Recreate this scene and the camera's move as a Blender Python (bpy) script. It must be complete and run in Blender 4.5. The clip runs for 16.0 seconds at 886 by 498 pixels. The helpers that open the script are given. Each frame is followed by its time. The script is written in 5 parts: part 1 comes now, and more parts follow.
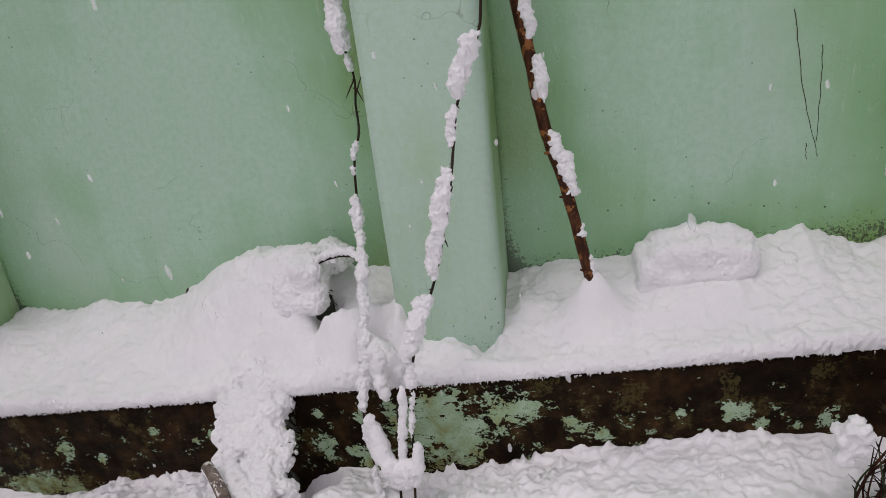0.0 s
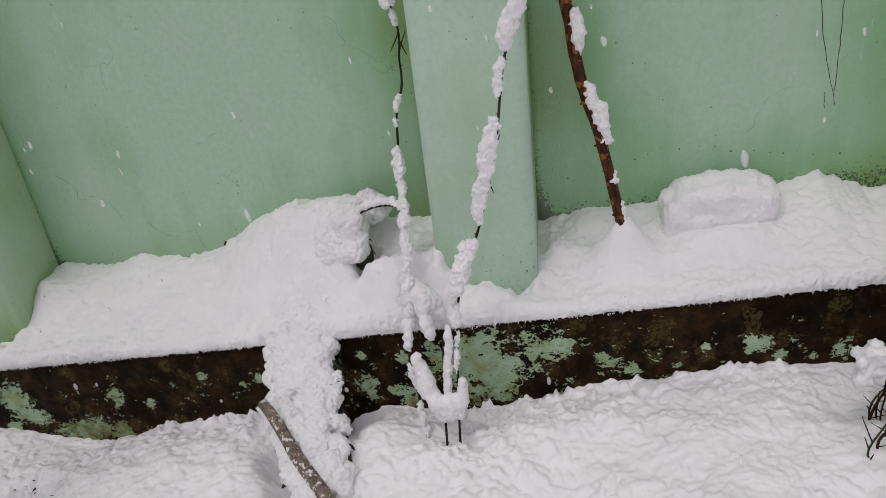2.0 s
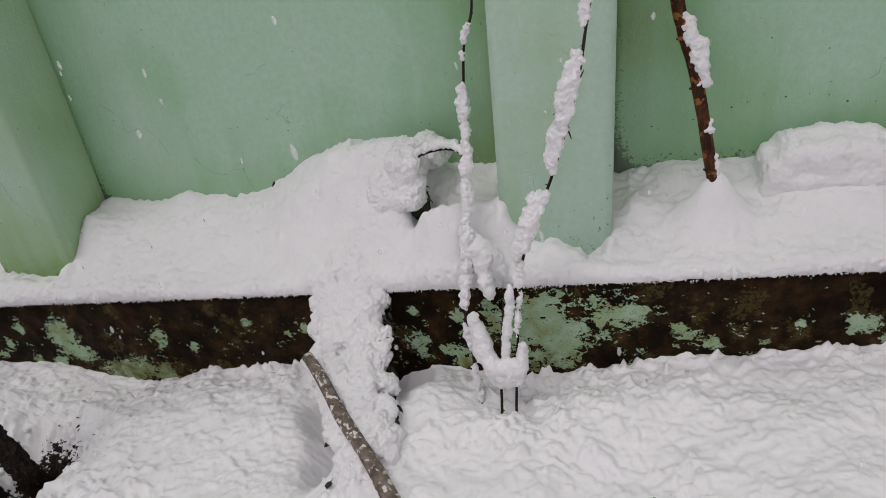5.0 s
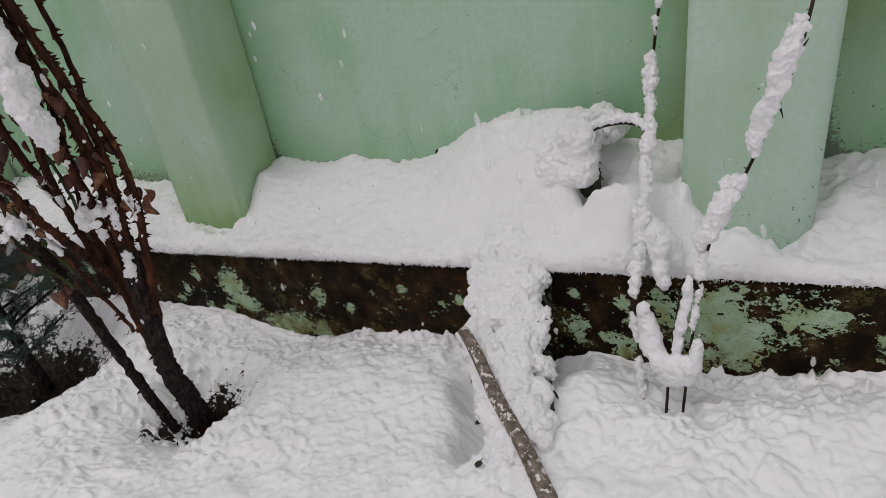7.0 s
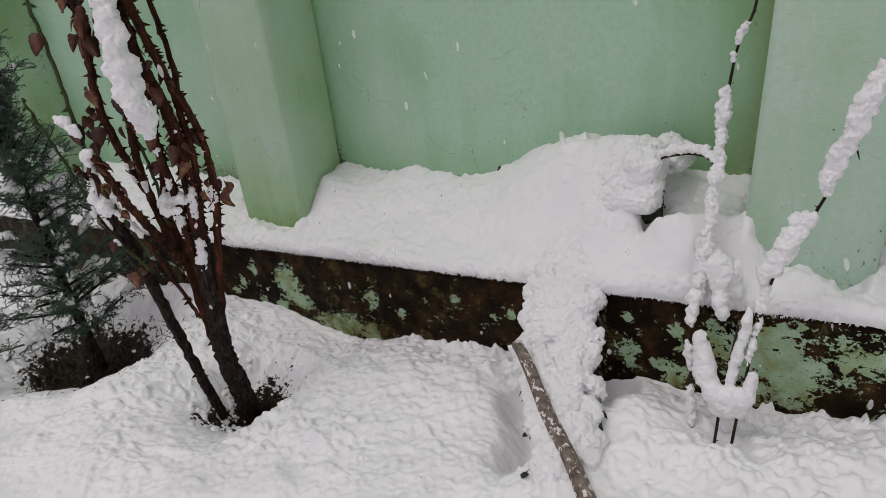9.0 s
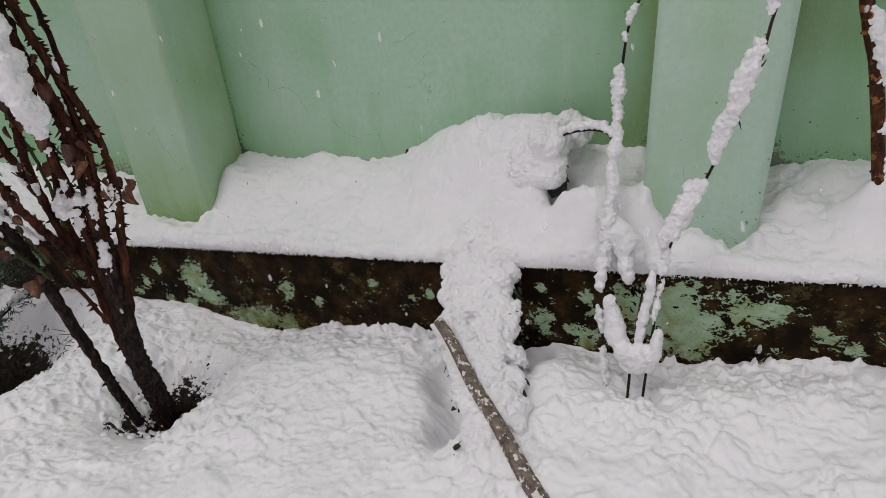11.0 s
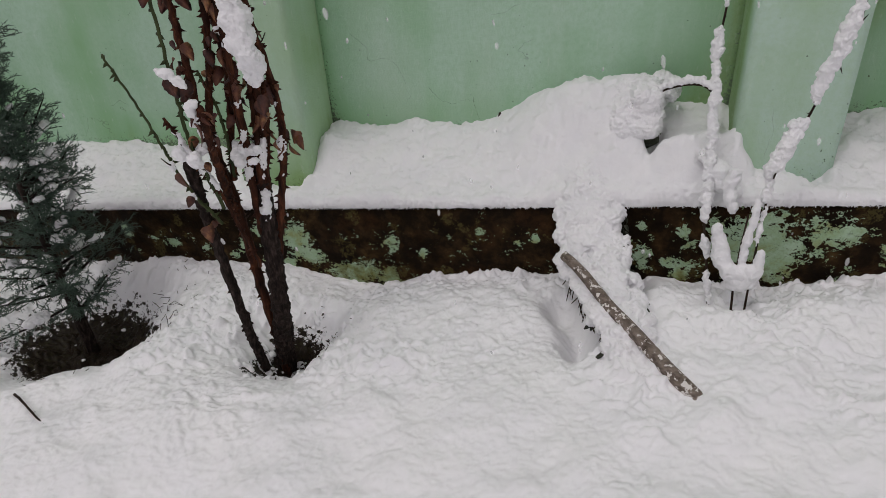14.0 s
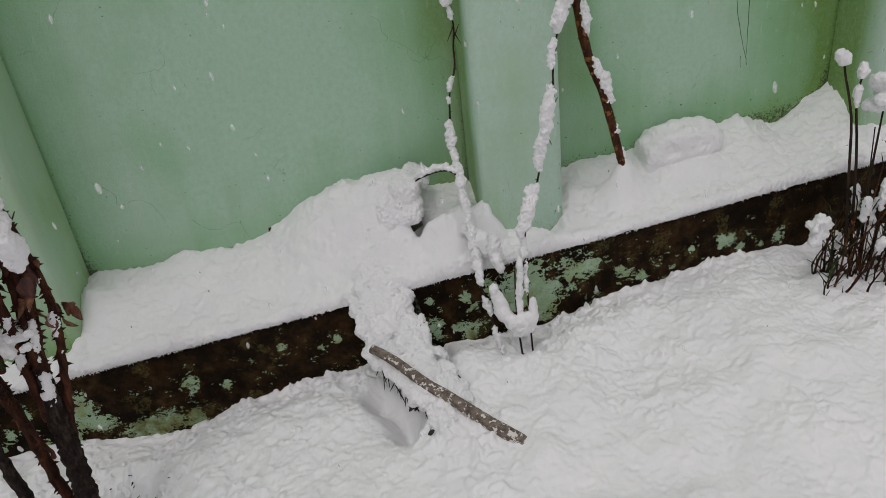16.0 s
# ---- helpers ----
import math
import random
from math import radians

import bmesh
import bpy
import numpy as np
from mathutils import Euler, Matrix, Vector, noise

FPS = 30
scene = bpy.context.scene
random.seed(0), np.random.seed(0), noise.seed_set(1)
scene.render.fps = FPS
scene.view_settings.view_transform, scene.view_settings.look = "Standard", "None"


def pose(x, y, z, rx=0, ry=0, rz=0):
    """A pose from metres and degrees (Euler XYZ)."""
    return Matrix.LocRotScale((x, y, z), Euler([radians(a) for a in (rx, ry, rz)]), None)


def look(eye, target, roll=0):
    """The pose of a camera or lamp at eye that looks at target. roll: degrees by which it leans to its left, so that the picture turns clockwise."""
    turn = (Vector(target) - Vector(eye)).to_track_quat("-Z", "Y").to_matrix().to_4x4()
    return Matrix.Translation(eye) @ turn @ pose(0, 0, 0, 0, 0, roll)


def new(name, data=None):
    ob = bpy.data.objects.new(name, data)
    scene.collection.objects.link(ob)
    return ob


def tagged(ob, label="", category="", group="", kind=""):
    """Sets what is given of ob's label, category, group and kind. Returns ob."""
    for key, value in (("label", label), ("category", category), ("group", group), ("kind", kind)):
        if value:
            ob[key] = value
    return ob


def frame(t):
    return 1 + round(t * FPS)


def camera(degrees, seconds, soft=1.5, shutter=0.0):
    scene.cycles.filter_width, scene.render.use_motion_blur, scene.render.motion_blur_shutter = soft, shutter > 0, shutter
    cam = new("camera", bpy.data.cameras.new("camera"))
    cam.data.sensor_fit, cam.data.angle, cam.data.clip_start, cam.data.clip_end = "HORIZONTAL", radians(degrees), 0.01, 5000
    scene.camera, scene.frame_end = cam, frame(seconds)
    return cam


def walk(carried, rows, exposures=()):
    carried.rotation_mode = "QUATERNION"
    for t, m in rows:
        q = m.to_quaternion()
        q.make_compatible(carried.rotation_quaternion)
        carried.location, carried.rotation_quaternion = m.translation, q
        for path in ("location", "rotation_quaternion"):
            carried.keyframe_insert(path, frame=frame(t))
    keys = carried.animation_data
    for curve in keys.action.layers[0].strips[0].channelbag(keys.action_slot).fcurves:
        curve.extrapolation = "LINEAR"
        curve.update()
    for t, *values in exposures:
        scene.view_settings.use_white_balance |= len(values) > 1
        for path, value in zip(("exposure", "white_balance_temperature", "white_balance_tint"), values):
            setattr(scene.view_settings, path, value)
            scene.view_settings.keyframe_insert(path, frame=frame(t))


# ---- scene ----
cam = camera(67.2, 16.0, soft=0.5)
PATH = [
    (0, (0.151, -0.029, 1.412), (-0.235, 1.772, 0.634), -6.9),
    (0.5, (0.115, -0.038, 1.425), (-0.289, 1.729, 0.58), -7.2),
    (1, (0.042, -0.091, 1.445), (-0.366, 1.695, 0.644), -7.3),
    (1.5, (-0.029, -0.151, 1.409), (-0.441, 1.62, 0.576), -7.7),
    (2, (0.004, -0.174, 1.426), (-0.342, 1.589, 0.548), -7.2),
    (2.5, (0.011, -0.192, 1.43), (-0.317, 1.586, 0.577), -6.9),
    (3, (0.008, -0.192, 1.431), (-0.319, 1.581, 0.564), -7.0),
    (3.2, (0.019, -0.204, 1.423), (-0.297, 1.573, 0.562), -6.8),
    (5.3, (-0.091, 0.029, 1.345), (-0.666, 1.657, 0.336), -7.5),
    (5.5, (-0.106, 0.052, 1.345), (-0.755, 1.651, 0.335), -8.1),
    (6, (-0.156, 0.078, 1.336), (-0.926, 1.593, 0.28), -8.1),
    (6.5, (-0.174, 0.101, 1.334), (-1.037, 1.549, 0.258), -10.0),
    (7, (-0.176, 0.036, 1.33), (-1.04, 1.524, 0.311), -9.8),
    (7.5, (-0.21, -0.077, 1.334), (-1.009, 1.451, 0.321), -8.8),
    (8, (-0.211, -0.138, 1.343), (-1.054, 1.368, 0.332), -9.7),
    (8.5, (-0.219, -0.121, 1.342), (-1.107, 1.376, 0.357), -8.4),
    (9, (-0.228, -0.056, 1.347), (-1.181, 1.418, 0.388), -6.3),
    (9.5, (-0.239, 0.0, 1.34), (-1.227, 1.435, 0.359), -6.6),
    (10, (-0.198, 0.015, 1.357), (-1.077, 1.506, 0.354), -4.9),
    (10.2, (-0.184, -0.006, 1.354), (-1.011, 1.515, 0.353), -4.7),
    (12.3, (-0.437, -0.198, 1.418), (-1.016, 1.381, 0.336), -6.1),
    (12.5, (-0.4, -0.214, 1.398), (-0.992, 1.38, 0.344), -5.6),
    (13, (-0.491, -0.302, 1.433), (-1.071, 1.316, 0.411), -4.3),
    (13.5, (-0.669, -0.535, 1.38), (-1.228, 1.09, 0.355), -3.8),
    (14, (-0.74, -0.595, 1.382), (-1.253, 1.033, 0.34), -4.1),
    (14.5, (-0.787, -0.494, 1.392), (-1.128, 1.187, 0.362), -3.1),
    (15, (-0.947, -0.44, 1.362), (-1.311, 1.143, 0.195), -3.6),
    (15.5, (-0.897, -0.555, 1.397), (-0.965, 1.144, 0.343), -6.5),
    (16, (-0.854, -0.657, 1.531), (-0.651, 1.114, 0.623), -7.2),
]
walk(cam, [(t, look(eye, target, roll)) for t, eye, target, roll in PATH],
     exposures=[(0, 0.03, 6480, 13), (1.2, 0.02, 6500, 10), (3, 0.0, 6520, 10), (5.5, -0.06, 6540, 9), (10, -0.05, 6540, 8.5), (13, -0.06, 6530, 8.5), (13.5, -0.06, 6530, 8.5), (14, -0.16, 6540, 8), (14.5, -0.14, 6540, 8), (15, -0.12, 6540, 8), (15.5, -0.08, 6540, 7), (16, -0.22, 6540, 5)])

# ---------------------------------------------------------------- light
world = bpy.data.worlds.new("overcast_sky")
scene.world = world
world.use_nodes = True
wn, wl = world.node_tree.nodes, world.node_tree.links
sky = wn.new("ShaderNodeTexSky")
sky.sky_type, sky.sun_disc = "NISHITA", False
sky.sun_elevation, sky.sun_rotation = radians(66), radians(218)
cloud = wn.new("ShaderNodeMix")
cloud.data_type = "RGBA"
cloud.inputs[0].default_value = 0.86
cloud.inputs[7].default_value = (8.35, 7.6, 7.95, 1)
wl.new(sky.outputs[0], cloud.inputs[6])
up = wn.new("ShaderNodeSeparateXYZ")
wl.new(wn.new("ShaderNodeTexCoord").outputs["Generated"], up.inputs[0])
rise = wn.new("ShaderNodeMapRange")     # an overcast sky is brightest overhead
rise.inputs[3].default_value, rise.inputs[4].default_value = 0.5, 1.4
wl.new(up.outputs["Z"], rise.inputs[0])
shade = wn.new("ShaderNodeVectorMath")
shade.operation = "SCALE"
wl.new(cloud.outputs[2], shade.inputs[0])
wl.new(rise.outputs[0], shade.inputs["Scale"])
wl.new(shade.outputs[0], wn["Background"].inputs[0])
wn["Background"].inputs[1].default_value = 0.084

sun = new("sun", bpy.data.lights.new("sun", "SUN"))
sun.data.energy, sun.data.angle, sun.data.color = 0.6, radians(25), (1.0, 0.97, 0.94)
sun.matrix_world = look((-2.2, -2.8, 8.0), (0, 0, 0))

# ---------------------------------------------------------------- numbers of the place
SLOPE, EDGE = 0.0865, 0.289        # the plinth's top edge climbs along the street
FACE, PANEL, PIER = 1.61, 2.0, 1.73  # y of the plinth's face, of the wall's panels, of the piers' fronts


def lev(x):
    """Height of the plinth's top edge."""
    return EDGE + SLOPE * np.clip(x, -9, 9) + 0.014 * np.clip(x, 0, 9)


def put(x, y, d):
    """A point d above the plinth's top edge."""
    return Vector((x, y, float(lev(x)) + d))


# ---------------------------------------------------------------- small maths
def rnd2(ix, iy, seed):
    h = np.sin(ix * 127.1 + iy * 311.7 + seed * 74.7) * 43758.5453
    return h - np.floor(h)


def vnoise(x, y, seed=0):
    """Smooth value noise from -1 to 1."""
    ix, iy = np.floor(x), np.floor(y)
    fx, fy = x - ix, y - iy
    fx, fy = fx ** 3 * (fx * (fx * 6 - 15) + 10), fy ** 3 * (fy * (fy * 6 - 15) + 10)
    a, b = rnd2(ix, iy, seed), rnd2(ix + 1, iy, seed)
    c, d = rnd2(ix, iy + 1, seed), rnd2(ix + 1, iy + 1, seed)
    return 2 * ((a * (1 - fx) + b * fx) * (1 - fy) + (c * (1 - fx) + d * fx) * fy) - 1


def fbm(x, y, size, seed=0, octaves=3):
    out, amp, s = 0, 1.0, 1.0 / size
    for k in range(octaves):
        u, v = x * math.cos(0.7 * k) - y * math.sin(0.7 * k), x * math.sin(0.7 * k) + y * math.cos(0.7 * k)
        out = out + amp * vnoise(u * s, v * s, seed + k)
        amp, s = amp * 0.5, s * 2.1
    return out


def bell(x, y, cx, cy, rx, ry):
    return np.exp(-(((x - cx) / rx) ** 2 + ((y - cy) / ry) ** 2))


def ease(a, b, x):
    t = np.clip((x - a) / (b - a), 0, 1)
    return t * t * (3 - 2 * t)


def spline(points, steps=8):
    """A smooth line through the points."""
    p = [Vector(q) for q in points]
    p = [2 * p[0] - p[1], *p, 2 * p[-1] - p[-2]]
    out = []
    for a, b, c, d in zip(p, p[1:], p[2:], p[3:]):
        for k in range(steps):
            t = k / steps
            out.append(0.5 * (2 * b + (c - a) * t + (2 * a - 5 * b + 4 * c - d) * t * t + (3 * b - a - 3 * c + d) * t ** 3))
    return out + [p[-2]]


class Shape:
    """Vertices and faces of one mesh."""

    def __init__(self):
        self.v, self.f = [], []

    def tube(self, line, r0, r1, sides=8, rough=0.0, rng=random):
        start, n = len(self.v), len(line)
        side = Vector((0.31, 0.9, 0.2))
        for i, p in enumerate(line):
            d = (line[min(i + 1, n - 1)] - line[max(i - 1, 0)]).normalized()
            side = (side - d * side.dot(d)).normalized()
            up = d.cross(side)
            r = r0 + (r1 - r0) * i / (n - 1)
            for k in range(sides):
                a = 2 * math.pi * k / sides
                q = r * (1 + rough * rng.uniform(-1, 1))
                self.v.append(p + side * (q * math.cos(a)) + up * (q * math.sin(a)))
        for i in range(n - 1):
            for k in range(sides):
                a, b = start + i * sides + k, start + i * sides + (k + 1) % sides
                self.f.append((a, b, b + sides, a + sides))
        self.f.append(tuple(start + k for k in reversed(range(sides))))
        self.f.append(tuple(start + (n - 1) * sides + k for k in range(sides)))
        return self

    def spike(self, at, way, length, r):
        way = way.normalized()
        side = way.orthogonal().normalized()
        up, s = way.cross(side), len(self.v)
        for k in range(4):
            a = math.pi / 2 * k
            self.v.append(at + side * (r * math.cos(a)) + up * (r * math.sin(a)))
        self.v.append(at + way * length)
        self.f += [(s, s + 1, s + 4), (s + 1, s + 2, s + 4), (s + 2, s + 3, s + 4), (s + 3, s, s + 4)]
        return self

    def grid(self, vx, vy, vz):
        """A sheet from arrays of rows and columns."""
        s, (rows, cols) = len(self.v), vx.shape
        self.v += list(zip(vx.ravel().tolist(), vy.ravel().tolist(), vz.ravel().tolist()))
        i = np.arange(rows * cols).reshape(rows, cols) + s
        self.f += np.stack([i[:-1, :-1], i[:-1, 1:], i[1:, 1:], i[1:, :-1]], -1).reshape(-1, 4).tolist()
        return self

    def box(self, x0, x1, y0, y1, bottom, top):
        """An upright block; bottom and top are functions of x, or numbers."""
        s = len(self.v)
        for z in (bottom, top):
            for x, y in ((x0, y0), (x1, y0), (x1, y1), (x0, y1)):
                self.v.append((x, y, float(z(x)) if callable(z) else z))
        self.f += [tuple(s + k for k in q) for q in ((3, 2, 1, 0), (4, 5, 6, 7), (0, 1, 5, 4), (1, 2, 6, 5), (2, 3, 7, 6), (3, 0, 4, 7))]
        return self

    def mesh(self, name, material, smooth=True):
        me = bpy.data.meshes.new(name)
        me.from_pydata([tuple(q) for q in self.v], [], self.f)
        me.materials.append(material)
        if smooth:
            me.polygons.foreach_set("use_smooth", [True] * len(me.polygons))
        me.update()
        return me


def part(name, shape, material, parent=None, label="", smooth=True):
    """One mesh object, under a thing or a part."""
    ob = new(name, shape if isinstance(shape, bpy.types.Mesh) else shape.mesh(name, material, smooth))
    ob.parent = parent
    if label:
        ob["label"] = label
    return ob


def thing(name, at, label, category, group="", kind=""):
    ob = new(name)
    ob.location = at
    ob.empty_display_size = 0.05
    return tagged(ob, label, category, group, kind)


def under(ob, parent):
    """Hang a part made in world places under its thing."""
    ob.parent = parent
    ob.matrix_parent_inverse = Matrix.Translation(parent.location).inverted()
    return ob


def rounded(ob, width, segments=3):
    """Rounds the edges of a block in its mesh."""
    bm = bmesh.new()
    bm.from_mesh(ob.data)
    bmesh.ops.bevel(bm, geom=bm.edges[:], offset=width, segments=segments, affect="EDGES", profile=0.6)
    bm.to_mesh(ob.data)
    bm.free()
    return ob


ball = bmesh.new()
bmesh.ops.create_icosphere(ball, subdivisions=2, radius=1)
BALL_V = np.array([v.co[:] for v in ball.verts])
BALL_F = np.array([[v.index for v in f.verts] for f in ball.faces])
ball.free()
LUMPS = bpy.data.textures.new("lumps", "CLOUDS")
LUMPS.noise_scale, LUMPS.noise_depth = 0.03, 2
GRAINS = bpy.data.textures.new("grains", "CLOUDS")
GRAINS.noise_scale, GRAINS.noise_depth = 0.009, 2
CRUMBS = bpy.data.textures.new("crumbs", "VORONOI")
CRUMBS.noise_scale, CRUMBS.distance_metric = 0.013, "DISTANCE"


def snow_mesh(name, balls, voxel, amp, material, smooth=6, crumb=0.005):
    """Snow heaped from overlapping lumps (x, y, z, r, flatness), grown together into one rough skin."""
    verts = np.concatenate([BALL_V * (r, r, r * flat) + (x, y, z) for x, y, z, r, flat in balls])
    faces = np.concatenate([BALL_F + k * len(BALL_V) for k in range(len(balls))])
    me = bpy.data.meshes.new(name)
    me.from_pydata(verts.tolist(), [], faces.tolist())
    raw = new(name + "_raw", me)
    m = raw.modifiers.new("skin", "REMESH")
    m.mode, m.voxel_size, m.use_smooth_shade = "VOXEL", voxel, True
    m = raw.modifiers.new("settle", "SMOOTH")
    m.factor, m.iterations = 0.5, smooth
    m = raw.modifiers.new("lumps", "DISPLACE")
    m.texture, m.texture_coords, m.strength, m.mid_level = LUMPS, "GLOBAL", amp, 0.5
    m = raw.modifiers.new("grains", "DISPLACE")
    m.texture, m.texture_coords, m.strength, m.mid_level = GRAINS, "GLOBAL", min(0.012, amp * 0.9), 0.5
    m = raw.modifiers.new("crumbs", "DISPLACE")
    m.texture, m.texture_coords, m.strength, m.mid_level = CRUMBS, "GLOBAL", -crumb, 0.4
    done = bpy.data.meshes.new_from_object(raw.evaluated_get(bpy.context.evaluated_depsgraph_get()))
    bpy.data.objects.remove(raw)
    done.materials.clear()
    done.materials.append(material)
    done.polygons.foreach_set("use_smooth", [True] * len(done.polygons))
    return done


def at_height(line, z):
    """How far along a line it reaches a height, from 0 to 1."""
    return min(range(len(line)), key=lambda i: abs(line[i].z - z)) / (len(line) - 1)


def on_line(line, a, b, r, rng, lift=0.6, side=(0, 0), step=0.35, flat=1.0, loose=1.0):
    """Lumps of snow along a stretch (from 0 to 1) of a line, thick in the middle."""
    out, n = [], len(line) - 1
    length = sum((q - p).length for p, q in zip(line, line[1:])) * (b - a)
    count = max(3, int(length / (r * step)))
    for k in range(count + 1):
        u = k / count
        s = (a + (b - a) * u) * n
        i = min(int(s), n - 1)
        p = line[i].lerp(line[i + 1], s - i)
        q = r * (0.5 + 0.5 * math.sin(math.pi * u) ** 0.6) * rng.uniform(0.55, 1.12)
        out.append((p.x + side[0] * q + rng.uniform(-0.25, 0.25) * r * loose, p.y + side[1] * q + rng.uniform(-0.2, 0.2) * r * loose,
                    p.z + lift * q + rng.uniform(-0.2, 0.2) * r * loose, q, flat))
    return out


# ---------------------------------------------------------------- materials
def mat(name, rough=0.8):
    m = bpy.data.materials.new(name)
    m.use_nodes = True
    b = m.node_tree.nodes["Principled BSDF"]
    b.inputs["Roughness"].default_value = rough
    return m, m.node_tree.nodes, m.node_tree.links, b


def coords(n, which="Object", scale=None, l=None):
    c = n.new("ShaderNodeTexCoord")
    if scale is None:
        return c.outputs[which]
    mp = n.new("ShaderNodeMapping")
    mp.inputs["Scale"].default_value = scale
    l.new(c.outputs[which], mp.inputs[0])
    return mp.outputs[0]


def noise_tex(n, l, vec, scale, detail=4, rough=0.55):
    t = n.new("ShaderNodeTexNoise")
    t.inputs["Scale"].default_value, t.inputs["Detail"].default_value, t.inputs["Roughness"].default_value = scale, detail, rough
    l.new(vec, t.inputs["Vector"])
    return t.outputs[0]


def ramp(n, l, fac, stops):
    r = n.new("ShaderNodeValToRGB")
    e = r.color_ramp.elements
    while len(e) < len(stops):
        e.new(0.5)
    for k, (pos, col) in enumerate(stops):
        e[k].position, e[k].color = pos, (*col, 1) if len(col) == 3 else col
    l.new(fac, r.inputs[0])
    return r.outputs[0]


def span(n, l, value, a, b, lo=0.0, hi=1.0):
    r = n.new("ShaderNodeMapRange")
    for i, q in enumerate((a, b, lo, hi)):
        r.inputs[i + 1].default_value = q
    l.new(value, r.inputs[0])
    return r.outputs[0]


def calc(n, l, op, a, b):
    m = n.new("ShaderNodeMath")
    m.operation = op
    for i, q in enumerate((a, b)):
        if isinstance(q, (int, float)):
            m.inputs[i].default_value = q
        else:
            l.new(q, m.inputs[i])
    return m.outputs[0]


def blend(n, l, fac, a, b):
    m = n.new("ShaderNodeMix")
    m.data_type = "RGBA"
    for i, q in ((0, fac), (6, a), (7, b)):
        if isinstance(q, (int, float)):
            m.inputs[i].default_value = q
        elif isinstance(q, tuple):
            m.inputs[i].default_value = (*q, 1)
        else:
            l.new(q, m.inputs[i])
    return m.outputs[2]


def bump(n, l, bsdf, height, strength, distance, after=None):
    b = n.new("ShaderNodeBump")
    b.inputs["Strength"].default_value, b.inputs["Distance"].default_value = strength, distance
    l.new(height, b.inputs["Height"])
    if after is not None:
        l.new(after, b.inputs["Normal"])
    l.new(b.outputs[0], bsdf.inputs["Normal"])
    return b.outputs[0]


def attribute(n, name):
    a = n.new("ShaderNodeAttribute")
    a.attribute_name = name
    return a.outputs["Fac"]


def make_snow():
    m, n, l, b = mat("snow", 0.55)
    v = coords(n)
    big, fine = noise_tex(n, l, v, 9, 3), noise_tex(n, l, v, 420, 3, 0.7)
    l.new(ramp(n, l, big, ((0.3, (0.88, 0.88, 0.90)), (0.75, (0.93, 0.925, 0.93)))), b.inputs["Base Color"])
    b.inputs["Specular IOR Level"].default_value = 0.25
    clods = noise_tex(n, l, v, 75, 5, 0.68)
    first = bump(n, l, b, clods, 0.75, 0.008)
    bump(n, l, b, fine, 0.6, 0.002, first)
    return m


def make_ground_snow():
    """Snow with bare earth, moss and needles where the attribute says so."""
    m, n, l, b = mat("snow_over_earth", 0.55)
    v = coords(n)
    big, fine = noise_tex(n, l, v, 5, 3), noise_tex(n, l, v, 420, 3, 0.7)
    white = ramp(n, l, big, ((0.3, (0.88, 0.88, 0.90)), (0.75, (0.93, 0.925, 0.93))))
    earth = ramp(n, l, noise_tex(n, l, v, 55, 5, 0.7), ((0.3, (0.006, 0.0045, 0.003)), (0.5, (0.02, 0.013, 0.007)), (0.62, (0.03, 0.027, 0.01)), (0.8, (0.08, 0.055, 0.032))))
    crumbs = noise_tex(n, l, v, 34, 4, 0.65)
    bare = calc(n, l, "ADD", attribute(n, "bare"), calc(n, l, "MULTIPLY", calc(n, l, "SUBTRACT", crumbs, 0.5), 1.5))
    bare = span(n, l, bare, 0.47, 0.53)
    l.new(blend(n, l, bare, white, earth), b.inputs["Base Color"])
    b.inputs["Specular IOR Level"].default_value = 0.25
    first = bump(n, l, b, noise_tex(n, l, v, 70, 5, 0.7), 0.65, 0.006)
    bump(n, l, b, fine, 0.55, 0.002, first)
    return m


